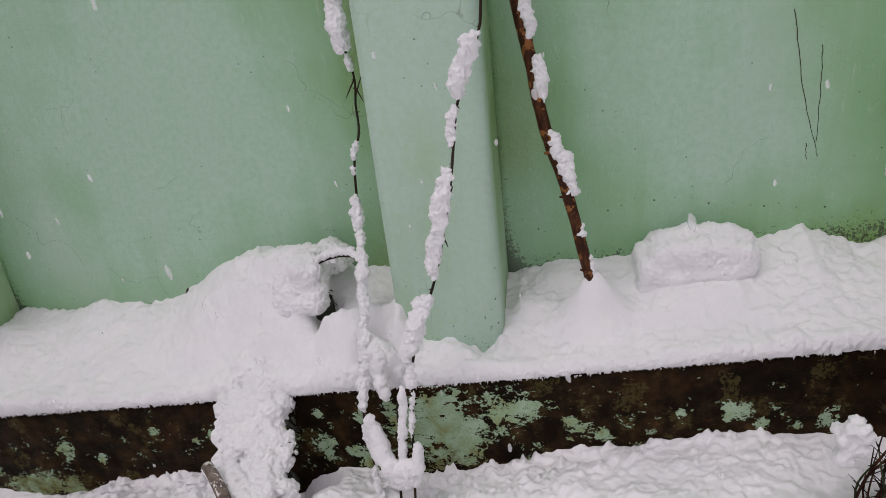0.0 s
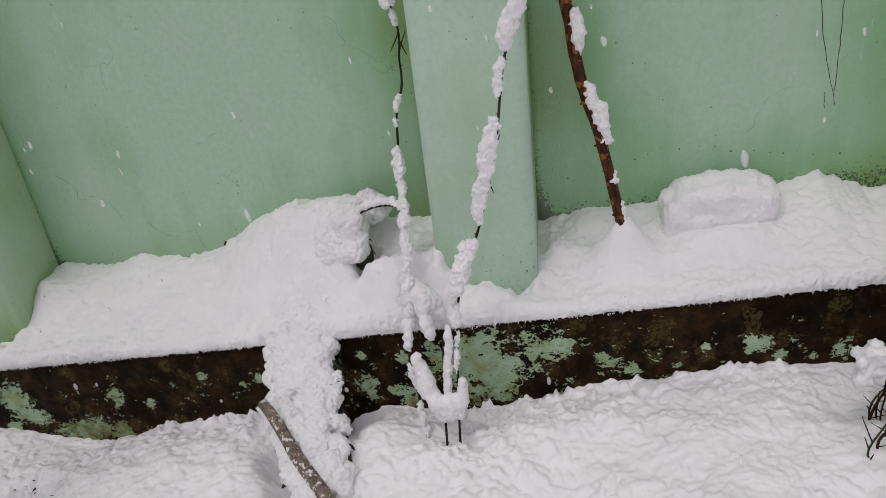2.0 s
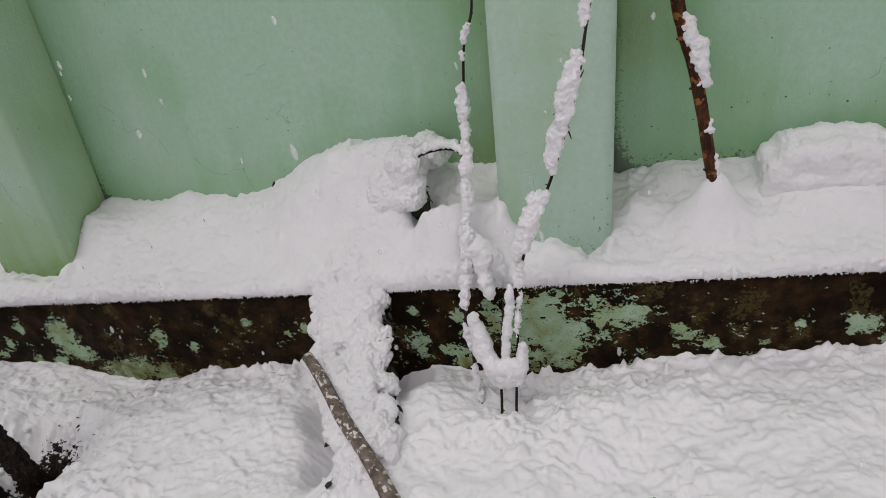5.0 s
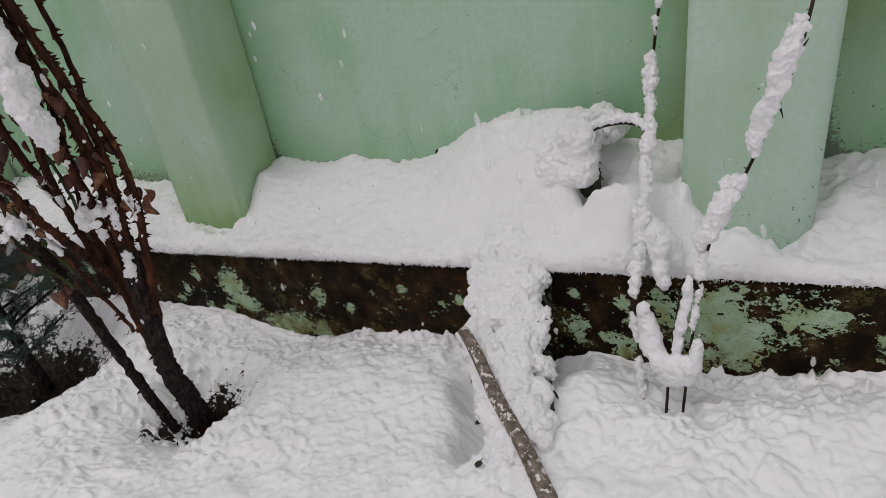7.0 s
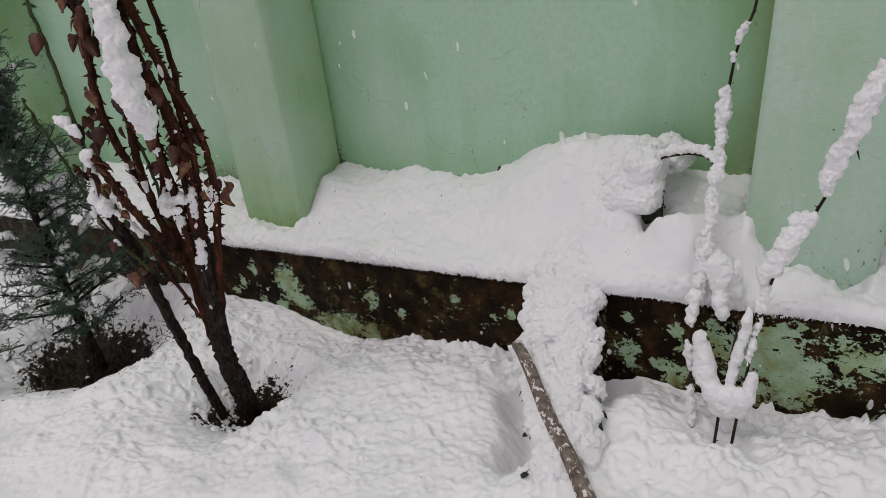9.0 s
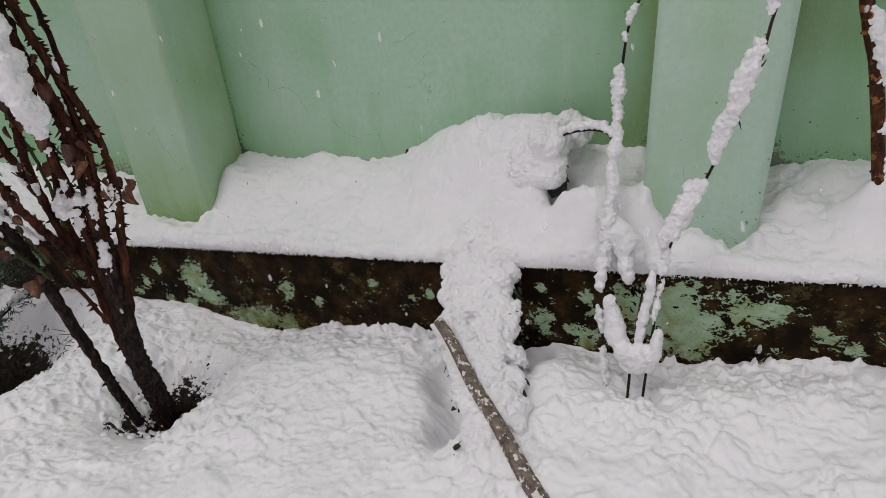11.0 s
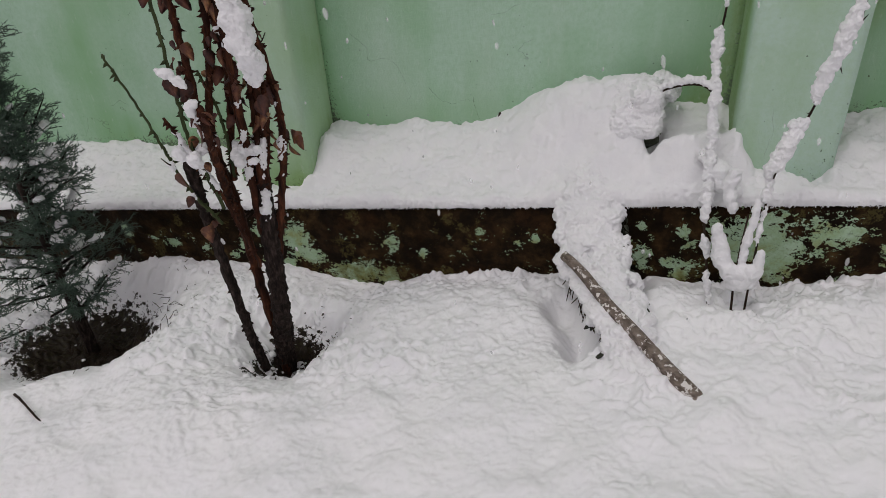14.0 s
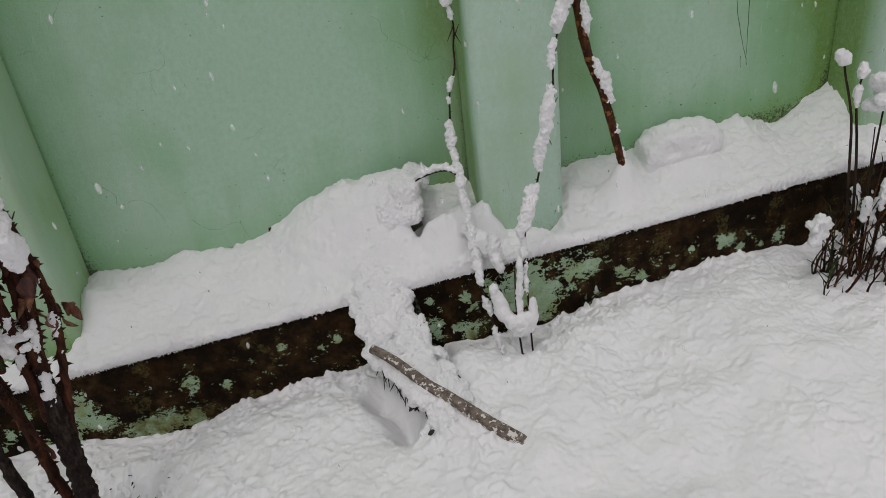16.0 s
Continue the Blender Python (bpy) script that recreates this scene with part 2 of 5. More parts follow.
def make_plaster(name, pale, deep, olive):
    """Old lime paint on plaster: pale mint, deeper green low down and in corners, faint runs, specks and hair cracks.
    """
    m, n, l, b = mat(name, 0.75)
    v = coords(n)
    cloudy = noise_tex(n, l, v, 1.6, 4, 0.5)
    runs = noise_tex(n, l, coords(n, "Object", (9, 9, 0.5), l), 1.0, 4, 0.6)
    greening = span(n, l, attribute(n, "greening"), 0, 1.6, 0, 1.6)
    f = calc(n, l, "ADD", greening, calc(n, l, "MULTIPLY", calc(n, l, "SUBTRACT", cloudy, 0.5), 1.9))
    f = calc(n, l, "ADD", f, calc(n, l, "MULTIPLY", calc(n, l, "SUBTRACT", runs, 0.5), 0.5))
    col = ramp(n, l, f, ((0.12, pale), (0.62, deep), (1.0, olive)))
    mottle = span(n, l, noise_tex(n, l, v, 48, 6, 0.78), 0.42, 0.72)
    col = blend(n, l, calc(n, l, "MULTIPLY", mottle, 0.5), col, deep)
    scuff = span(n, l, noise_tex(n, l, coords(n, "Object", (60, 60, 16), l), 1.0, 4, 0.7), 0.6, 0.72)
    col = blend(n, l, calc(n, l, "MULTIPLY", scuff, 0.3), col, (0.6, 0.68, 0.6))
    speck = n.new("ShaderNodeTexVoronoi")
    speck.inputs["Scale"].default_value = 26
    l.new(v, speck.inputs["Vector"])
    thin = calc(n, l, "MULTIPLY", span(n, l, speck.outputs["Distance"], 0.05, 0.085, 1, 0), span(n, l, noise_tex(n, l, v, 7, 2), 0.52, 0.6))
    col = blend(n, l, calc(n, l, "MULTIPLY", thin, 0.8), col, (0.05, 0.06, 0.035))
    crack = n.new("ShaderNodeTexVoronoi")
    crack.feature = "DISTANCE_TO_EDGE"
    crack.inputs["Scale"].default_value = 2.3
    warp = n.new("ShaderNodeVectorMath")
    warp.operation = "MULTIPLY_ADD"
    wob = n.new("ShaderNodeTexNoise")
    wob.inputs["Scale"].default_value = 9
    l.new(v, wob.inputs["Vector"])
    l.new(wob.outputs["Color"], warp.inputs[0])
    warp.inputs[1].default_value = (0.16, 0.16, 0.16)
    l.new(v, warp.inputs[2])
    l.new(warp.outputs[0], crack.inputs["Vector"])
    line = calc(n, l, "MULTIPLY", span(n, l, crack.outputs["Distance"], 0.001, 0.0035, 1, 0), span(n, l, noise_tex(n, l, v, 2.7, 2), 0.56, 0.6))
    col = blend(n, l, calc(n, l, "MULTIPLY", line, 0.4), col, (0.06, 0.08, 0.05))
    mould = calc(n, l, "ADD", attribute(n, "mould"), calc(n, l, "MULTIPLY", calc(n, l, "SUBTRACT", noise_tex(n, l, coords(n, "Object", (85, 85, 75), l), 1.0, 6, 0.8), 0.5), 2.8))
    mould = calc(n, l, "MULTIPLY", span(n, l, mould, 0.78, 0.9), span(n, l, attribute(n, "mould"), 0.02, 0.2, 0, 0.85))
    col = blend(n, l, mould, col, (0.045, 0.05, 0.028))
    streak = span(n, l, noise_tex(n, l, coords(n, "Object", (3.2, 3.2, 0.8), l), 1.0, 3, 0.5), 0.5, 0.75, 0, 0.35)
    col = blend(n, l, streak, col, (0.50, 0.62, 0.52))
    l.new(col, b.inputs["Base Color"])
    grain = noise_tex(n, l, v, 190, 5, 0.65)
    blister = span(n, l, noise_tex(n, l, v, 46, 3), 0.58, 0.66)
    first = bump(n, l, b, noise_tex(n, l, v, 75, 5, 0.7), 0.65, 0.005)
    first = bump(n, l, b, grain, 0.55, 0.0025, first)
    second = bump(n, l, b, blister, 0.35, 0.0015, first)
    bump(n, l, b, calc(n, l, "ADD", line, thin), -0.5, 0.002, second)
    return m


def make_plinth():
    """Wet, mossy, rust-brown concrete with the last angular flakes of green paint; the attribute says where paint holds."""
    m, n, l, b = mat("peeling_plinth", 0.6)
    v = coords(n)
    dirt = noise_tex(n, l, v, 12, 6, 0.68)
    dark = ramp(n, l, dirt, ((0.3, (0.004, 0.0027, 0.0017)), (0.48, (0.012, 0.0072, 0.0033)), (0.60, (0.030, 0.017, 0.007)), (0.74, (0.08, 0.049, 0.019))))
    rust = span(n, l, noise_tex(n, l, v, 5, 4, 0.6), 0.52, 0.7, 0, 0.6)
    dark = blend(n, l, rust, dark, ramp(n, l, noise_tex(n, l, v, 38, 5, 0.7), ((0.35, (0.018, 0.008, 0.0035)), (0.7, (0.075, 0.034, 0.012)))))
    lichen = span(n, l, calc(n, l, "MULTIPLY", noise_tex(n, l, v, 85, 4, 0.75), span(n, l, noise_tex(n, l, v, 8, 3), 0.42, 0.62)), 0.43, 0.53, 0, 0.5)
    dark = blend(n, l, lichen, dark, (0.105, 0.088, 0.03))
    tone = noise_tex(n, l, v, 16, 4, 0.6)
    paint = ramp(n, l, tone, ((0.34, (0.29, 0.34, 0.16)), (0.46, (0.32, 0.45, 0.28)), (0.66, (0.41, 0.55, 0.40))))
    moss = span(n, l, calc(n, l, "ADD", attribute(n, "low"), calc(n, l, "MULTIPLY", calc(n, l, "SUBTRACT", noise_tex(n, l, v, 22, 5, 0.7), 0.5), 1.6)), 0.72, 1.1, 0, 0.85)
    paint = blend(n, l, moss, paint, (0.13, 0.125, 0.035))
    grime = span(n, l, noise_tex(n, l, v, 150, 4, 0.7), 0.5, 0.7, 0, 0.45)
    paint = blend(n, l, grime, paint, (0.16, 0.17, 0.07))
    f = attribute(n, "paint")
    for scale, weight, stretch in ((26, 0.85, (1, 1, 1.2)), (62, 0.75, (1, 1, 1.5)), (150, 0.5, (1, 1, 1.2))):
        warp = n.new("ShaderNodeVectorMath")
        warp.operation = "MULTIPLY_ADD"
        wob = n.new("ShaderNodeTexNoise")
        wob.inputs["Scale"].default_value, wob.inputs["Detail"].default_value = scale * 1.3, 3
        l.new(v, wob.inputs["Vector"])
        l.new(wob.outputs["Color"], warp.inputs[0])
        warp.inputs[1].default_value = (0.55 / scale,) * 3
        l.new(coords(n, "Object", stretch, l), warp.inputs[2])
        cell = n.new("ShaderNodeTexVoronoi")
        cell.inputs["Scale"].default_value = scale
        l.new(warp.outputs[0], cell.inputs["Vector"])
        pick = n.new("ShaderNodeSeparateXYZ")
        l.new(cell.outputs["Color"], pick.inputs[0])
        f = calc(n, l, "ADD", f, calc(n, l, "MULTIPLY", calc(n, l, "SUBTRACT", pick.outputs[0], 0.5), weight))
    f = calc(n, l, "ADD", f, calc(n, l, "MULTIPLY", calc(n, l, "SUBTRACT", noise_tex(n, l, v, 70, 6, 0.75), 0.5), 1.0))
    split = noise_tex(n, l, coords(n, "Object", (8, 8, 17), l), 1.0, 5, 0.65)
    split = span(n, l, calc(n, l, "ABSOLUTE", calc(n, l, "SUBTRACT", split, 0.5), 0), 0.0, 0.010, 0.55, 0)
    f = calc(n, l, "SUBTRACT", f, split)
    flake = span(n, l, f, 0.49, 0.53)
    l.new(blend(n, l, flake, dark, paint), b.inputs["Base Color"])
    l.new(span(n, l, flake, 0, 1, 0.5, 0.75), b.inputs["Roughness"])
    b.inputs["Specular IOR Level"].default_value = 0.05
    first = bump(n, l, b, flake, 0.8, 0.002)
    second = bump(n, l, b, noise_tex(n, l, v, 90, 5, 0.7), 0.5, 0.004, first)
    bump(n, l, b, dirt, 0.5, 0.01, second)
    return m


def make_bark(name, stops, scale=(60, 60, 12), rough=0.75, depth=0.004, blotch=None):
    m, n, l, b = mat(name, rough)
    v = coords(n)
    f = noise_tex(n, l, coords(n, "Object", scale, l), 1.0, 5, 0.65)
    col = ramp(n, l, f, stops)
    if blotch:
        col = blend(n, l, span(n, l, noise_tex(n, l, v, blotch[1], 4, 0.6), blotch[2], blotch[2] + 0.025), col, blotch[0])
    l.new(col, b.inputs["Base Color"])
    b.inputs["Specular IOR Level"].default_value = 0.12
    bump(n, l, b, f, 0.7, depth)
    return m


def make_leaf(name, stops, rough=0.6):
    m, n, l, b = mat(name, rough)
    info = n.new("ShaderNodeObjectInfo")
    f = calc(n, l, "ADD", calc(n, l, "MULTIPLY", noise_tex(n, l, coords(n), 45, 4), 0.7), calc(n, l, "MULTIPLY", info.outputs["Random"], 0.3))
    l.new(ramp(n, l, f, stops), b.inputs["Base Color"])
    bump(n, l, b, noise_tex(n, l, coords(n), 160, 3), 0.4, 0.002)
    return m


CHIPPED = make_bark("chipped_plaster", ((0.3, (0.05, 0.07, 0.04)), (0.7, (0.13, 0.17, 0.10))))
SNOW, GROUND = make_snow(), make_ground_snow()
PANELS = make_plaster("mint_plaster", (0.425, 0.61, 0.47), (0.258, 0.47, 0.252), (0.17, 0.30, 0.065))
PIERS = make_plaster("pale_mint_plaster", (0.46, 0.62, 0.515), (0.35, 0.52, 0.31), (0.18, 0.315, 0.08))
PLINTH = make_plinth()
ROSE = make_bark("rose_cane", ((0.32, (0.008, 0.0034, 0.0025)), (0.52, (0.042, 0.0145, 0.0075)), (0.74, (0.125, 0.044, 0.02))))
OLDWOOD = make_bark("old_wood", ((0.3, (0.005, 0.0036, 0.0033)), (0.5, (0.021, 0.0145, 0.012)), (0.72, (0.07, 0.05, 0.043))), (80, 80, 26), 0.85, 0.018)
GREENCANE = make_bark("green_cane", ((0.3, (0.02, 0.028, 0.012)), (0.7, (0.07, 0.085, 0.035))))
TWIG = make_bark("dark_twig", ((0.3, (0.012, 0.008, 0.006)), (0.7, (0.05, 0.032, 0.022))))
STAKE = make_bark("wet_stake", ((0.3, (0.010, 0.005, 0.0035)), (0.5, (0.05, 0.019, 0.009)), (0.72, (0.13, 0.052, 0.02))), (70, 70, 18), 0.5, 0.006, ((0.24, 0.10, 0.032), 38, 0.56))
POLE = make_bark("pole_bark", ((0.3, (0.06, 0.046, 0.036)), (0.55, (0.185, 0.15, 0.125)), (0.8, (0.32, 0.27, 0.235))), (40, 40, 85), 0.7, 0.004, ((0.68, 0.65, 0.62), 58, 0.56))
DRYLEAF = make_leaf("dry_leaf", ((0.28, (0.018, 0.005, 0.0035)), (0.45, (0.065, 0.017, 0.010)), (0.60, (0.125, 0.042, 0.018)), (0.74, (0.30, 0.145, 0.05))))
EVERGREEN = make_leaf("evergreen_leaf", ((0.2, (0.006, 0.008, 0.004)), (0.8, (0.03, 0.034, 0.015))))
NEEDLE = make_leaf("juniper_needle", ((0.2, (0.018, 0.034, 0.024)), (0.8, (0.07, 0.115, 0.08))), 0.5)


def add_field(me, name, values):
    a = me.attributes.new(name, "FLOAT", "POINT")
    a.data.foreach_set("value", np.asarray(values, dtype=np.float32).ravel())


# ---------------------------------------------------------------- ground
def steps_out(lo, hi, step, far):
    """Even steps from lo to hi, then ever wider ones out to far on both sides."""
    inner = np.arange(lo, hi + step / 2, step)
    out, d = [], step
    while sum(out) < far:
        d *= 1.35
        out.append(d)
    out = np.cumsum(out)
    return np.concatenate([lo - out[::-1], inner, hi + out])


def ground_height(x, y):
    near = ease(7, 3.5, np.abs(x + 0.5)) * ease(-3, -0.8, y)
    z = lev(x) - 0.27
    foot = ease(1.30, 1.61, y)
    z = z - foot * (0.035 + 0.05 * bell(x, 0, -1.75, 0, 0.22, 1) + 0.03 * bell(x, 0, -0.22, 0, 0.2, 1) - 0.02 * bell(x, 0, 0.8, 0, 0.5, 1) + 0.024 * ease(-0.62, -0.45, x) * ease(0.75, 0.4, x))
    z = z - 0.15 * bell(x, y, -0.80, 1.56, 0.07, 0.12) - 0.16 * bell(x, y, -0.845, 1.25, 0.06, 0.13) - 0.12 * bell(x, y, -0.93, 1.39, 0.055, 0.08) - 0.13 * bell(x, y, -0.675, 1.52, 0.06, 0.09)
    z = z + -0.03 * bell(x, y, -0.35, 1.40, 0.07, 0.07) + 0.045 * bell(x, y, -0.55, 1.41, 0.11, 0.12) + 0.04 * bell(x, y, -0.44, 0.87, 0.07, 0.07) + 0.035 * bell(x, y, -1.22, 1.46, 0.24, 0.22)
    z = z - 0.21 * bell(x, y, -1.96, 1.19, 0.125, 0.12) ** 0.8 - 0.05 * bell(x, y, -2.0, 1.0, 0.24, 0.2) - 0.05 * bell(x, y, -1.88, 1.04, 0.14, 0.11) - 0.06 * bell(x, y, -1.82, 1.28, 0.07, 0.08)
    z = z - 0.24 * np.exp(-(((x + 2.95) / 0.36) ** 2 + ((y - 1.15) / 0.32) ** 2) ** 1.8) + 0.05 * bell(x, y, -2.85, 1.55, 0.5, 0.12)
    z = z - 0.05 * bell(x, y, 1.0, 1.42, 0.22, 0.16)
    crumbly = np.clip(0.5 + 0.75 * fbm(x, y, 0.33, 15, 2), 0.32, 1.25) * (0.3 + 0.9 * ease(0.45, 1.2, y))
    wx, wy = x + 0.016 * vnoise(x * 21, y * 21, 5), y + 0.016 * vnoise(x * 19, y * 19, 6)
    lumps = np.maximum(0, fbm(wx, wy * 1.25, 0.05, 21, 2) + 0.15) * 0.011 + np.maximum(0, fbm(wx, wy, 0.025, 27, 2)) * 0.015 + np.maximum(0, fbm(wx, wy, 0.014, 29, 1)) * 0.004
    z = z + near * (0.026 * fbm(x, y, 0.38, 3, 2) + 0.013 * fbm(x, y, 0.13, 11, 2) + 1.25 * crumbly * lumps + 0.0026 * fbm(x, y, 0.018, 31, 2))
    return z + 0.03 * fbm(x, y, 1.7, 8, 2)


gx = steps_out(-3.6, 1.5, 0.0052, 55)
gy = np.concatenate([steps_out(0.2, 1.655, 0.0052, 55)])
gy = gy[gy <= 1.66]
X, Y = np.meshgrid(gx, gy)
ground = part("ground", Shape().grid(X, Y, ground_height(X, Y)), GROUND)
tagged(ground, "trampled-free lumpy fresh snow covering the garden bed", "snow", kind="structure")
bare = 1.1 * bell(X, Y, -1.94, 1.19, 0.12, 0.115) + 1.1 * np.exp(-(((X + 2.95) / 0.32) ** 2 + ((Y - 1.15) / 0.28) ** 2) ** 1.5) + 0.5 * bell(X, Y, -2.03, 1.03, 0.08, 0.08) + 0.4 * bell(X, Y, 1.0, 1.42, 0.12, 0.1)
add_field(ground.data, "bare", bare)

# ---------------------------------------------------------------- plinth
def plinth():
    xs = np.arange(-6.2, 5.0, 0.012)
    prof = [(2.02, 0.0), (1.85, 0.0), (1.70, 0.0), (1.64, -0.001), (1.622, -0.004), (1.613, -0.011), (1.61, -0.022)]
    prof += [(1.61, -0.022 - 0.0125 * k) for k in range(1, 44)]
    py, pd = np.array(prof).T
    X, D = np.meshgrid(xs, pd)
    Y = np.repeat(py[:, None], len(xs), 1)
    front = (D < -0.005)
    Y = Y + front * (0.006 * fbm(X, D, 0.35, 31, 2) + 0.0025 * fbm(X, D, 0.05, 37, 2))
    ob = part("plinth", Shape().grid(X, Y, lev(X) + D), PLINTH)
    tagged(ob, "dark wet concrete plinth with peeling green paint", "plinth", kind="structure")
    # last paint: place along the street, depth under the edge, half sizes, how whole it is
    whole = [(-0.26, -0.17, 0.155, 0.165, 1.3), (-0.06, -0.12, 0.115, 0.095, 0.85), (-0.02, -0.27, 0.07, 0.06, 0.72), (-0.42, -0.11, 0.05, 0.08, 1.0), (-0.67, -0.078, 0.027, 0.026, 0.95),
             (-0.79, -0.18, 0.04, 0.065, 1.0), (-0.67, -0.217, 0.045, 0.075, 0.9), (-0.57, -0.236, 0.032, 0.024, 1.0), (-0.52, -0.276, 0.05, 0.065, 1.1), (-0.53, -0.105, 0.03, 0.03, 0.8), (-0.50, -0.165, 0.035, 0.03, 0.85),
             (0.12, -0.163, 0.03, 0.026, 1.0), (0.18, -0.217, 0.085, 0.05, 0.72), (0.35, -0.23, 0.019, 0.018, 0.95), (0.43, -0.17, 0.013, 0.022, 1.0), (0.58, -0.169, 0.05, 0.042, 0.95)]
    flecks = [(0.65, -0.22, 0.026, 0.022, 1.0), (0.68, -0.167, 0.015, 0.011, 0.95), (0.74, -0.236, 0.03, 0.022, 0.95), (0.82, -0.211, 0.035, 0.05, 1.0), (0.43, -0.263, 0.02, 0.014, 0.85), (-1.66, -0.17, 0.045, 0.055, 0.95),
              (-1.52, -0.218, 0.025, 0.03, 0.8), (-1.28, -0.113, 0.017, 0.02, 0.85), (-1.12, -0.167, 0.027, 0.028, 0.9), (-1.06, -0.136, 0.015, 0.027, 0.95), (-1.84, -0.315, 0.14, 0.065, 1.4), (-1.68, -0.335, 0.06, 0.055, 1.4),
              (-2.02, -0.240, 0.072, 0.05, 1.35), (-2.10, -0.155, 0.07, 0.10, 1.4), (-2.15, -0.29, 0.05, 0.05, 1.1), (-2.37, -0.194, 0.032, 0.042, 1.0), (-2.28, -0.11, 0.024, 0.045, 0.95), (-2.26, -0.26, 0.028, 0.042, 0.9)]
    far = [(-2.74, -0.182, 0.068, 0.031, 0.9), (-2.57, -0.205, 0.03, 0.022, 0.9), (-2.43, -0.245, 0.034, 0.025, 0.9), (-2.98, -0.114, 0.03, 0.054, 0.9), (-2.84, -0.159, 0.027, 0.022, 0.9), (-3.3, -0.2, 0.06, 0.05, 0.8), (1.2, -0.2, 0.06, 0.05, 0.8)]
    field = -0.42 + 0.16 * ease(-0.06, -0.16, D) + 0.10 * ease(-1.0, -0.6, X) * ease(0.0, -0.3, X) + 0 * X
    for cx, cd, rx, rd, a in whole + flecks + far:
        field = np.maximum(field, -0.5 + (a + 0.5) * np.exp(-(((X - cx) / rx) ** 2 + ((D - cd) / rd) ** 2) ** 1.6))
    for cx, cd, r in ((-0.17, -0.10, 0.03), (-0.07, -0.285, 0.05), (0.02, -0.20, 0.035), (-0.29, -0.235, 0.012)):
        field = field - 1.2 * bell(X, D, cx, cd, r, r * 0.9)
    add_field(ob.data, "paint", field)
    add_field(ob.data, "low", ease(-0.12, -0.32, D))
    return ob


plinth()

# ---------------------------------------------------------------- wall: panels and piers
def wall_block(name, x0, x1, y0, y1, material, label, edge, step=0.03):
    """A rendered block of wall: rounded front edges, slightly uneven faces; deeper green low down, and by its callers
    in inner corners.
    """
    top = 2.35
    pts = [(x0, y1), (x0, y0), (x1, y0), (x1, y1)]
    path = []
    for (ax, ay), (bx, by) in zip(pts, pts[1:]):
        n = max(2, int(math.hypot(bx - ax, by - ay) / step))
        path += [(ax + (bx - ax) * k / n, ay + (by - ay) * k / n) for k in range(n)]
    path.append(pts[-1])
    path = np.array(path)
    if edge:
        for cx, cy, sx in ((x0, y0, 1), (x1, y0, -1)):
            d = np.hypot(path[:, 0] - cx, path[:, 1] - cy)
            path[:, 0] += sx * edge * 0.3 * np.exp(-(d / edge) ** 2)
            path[:, 1] += edge * 0.3 * np.exp(-(d / edge) ** 2)
    hs = np.concatenate([np.arange(-0.08, 1.6, step), [1.8, 2.0, top]])
    PX, HH = np.meshgrid(path[:, 0], hs)
    PY = np.repeat(path[None, :, 1], len(hs), 0)
    Z = np.where(HH < 1.7, HH + lev(PX), HH + lev(0))
    wob = 0.004 * fbm(PX + PY, HH, 0.5, 41, 2)
    s = Shape().grid(PX, PY + wob, Z)
    ob = part(name, s, material)
    tagged(ob, label, "wall", kind="structure")
    greening = 0.75 * np.exp(-np.maximum(HH, 0) / 0.32) + 0.02 + 0 * PX
    return ob, PX, PY, HH, greening


PIER_AT = [(-5.93, -5.59), (-4.28, -3.93), (-2.375, -2.03), (-0.399, -0.07), (1.25, 1.59), (3.15, 3.49)]
for k, (x0, x1) in enumerate(PIER_AT):
    ob, PX, PY, HH, greening = wall_block("wall_pier_%d" % (k + 1), x0, x1, PIER, PANEL + 0.02, PIERS, "pale mint plastered wall pier, darker green at its sides", 0.012)
    # side faces turn deeper green towards the panels, each side by its own amount
    greening = greening * 0.7 + (1.1 if x0 > -1 else 0.75) * ease(PIER + 0.01, PIER + 0.16, PY) * (PX < (x0 + x1) / 2) + (0.2 if x0 < -1 else 0.6) * ease(PIER + 0.01, PIER + 0.14, PY) * (PX > (x0 + x1) / 2)
    greening = greening + (0.38 if x0 < -1 else 0.0)
    add_field(ob.data, "greening", greening)
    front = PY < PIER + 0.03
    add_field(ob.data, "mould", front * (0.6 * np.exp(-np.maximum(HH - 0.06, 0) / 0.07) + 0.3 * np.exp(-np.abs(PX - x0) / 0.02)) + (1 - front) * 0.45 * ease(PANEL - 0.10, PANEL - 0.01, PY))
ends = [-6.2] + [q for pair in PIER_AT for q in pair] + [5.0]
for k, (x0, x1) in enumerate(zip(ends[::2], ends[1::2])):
    ob, PX, PY, HH, greening = wall_block("wall_panel_%d" % (k + 1), x0 - 0.01, x1 + 0.01, PANEL, PANEL + 0.2, PANELS, "mint green plastered wall panel, deeper green at its lower edge and ends", 0)
    # deeper green towards both ends, beside the piers
    greening = greening + (1 if x1 > -1 else 0.35) * (0.75 * np.exp(-(x1 - PX) / 0.24) + 0.5 * np.exp(-(x1 - PX) / 0.07)) + 0.45 * np.exp(-(PX - x0) / 0.22)
    add_field(ob.data, "greening", greening)
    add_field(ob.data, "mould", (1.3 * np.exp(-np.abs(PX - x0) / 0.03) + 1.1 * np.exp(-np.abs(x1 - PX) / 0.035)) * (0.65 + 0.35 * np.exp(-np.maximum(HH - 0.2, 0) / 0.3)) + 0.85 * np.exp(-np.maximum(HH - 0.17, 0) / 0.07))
back = part("wall_core", Shape().box(-6.2, 5.0, PANEL + 0.03, PANEL + 0.24, lambda x: lev(x) - 0.5, 2.349), PANELS)
tagged(back, "inner body of the plastered boundary wall", "wall", kind="structure")
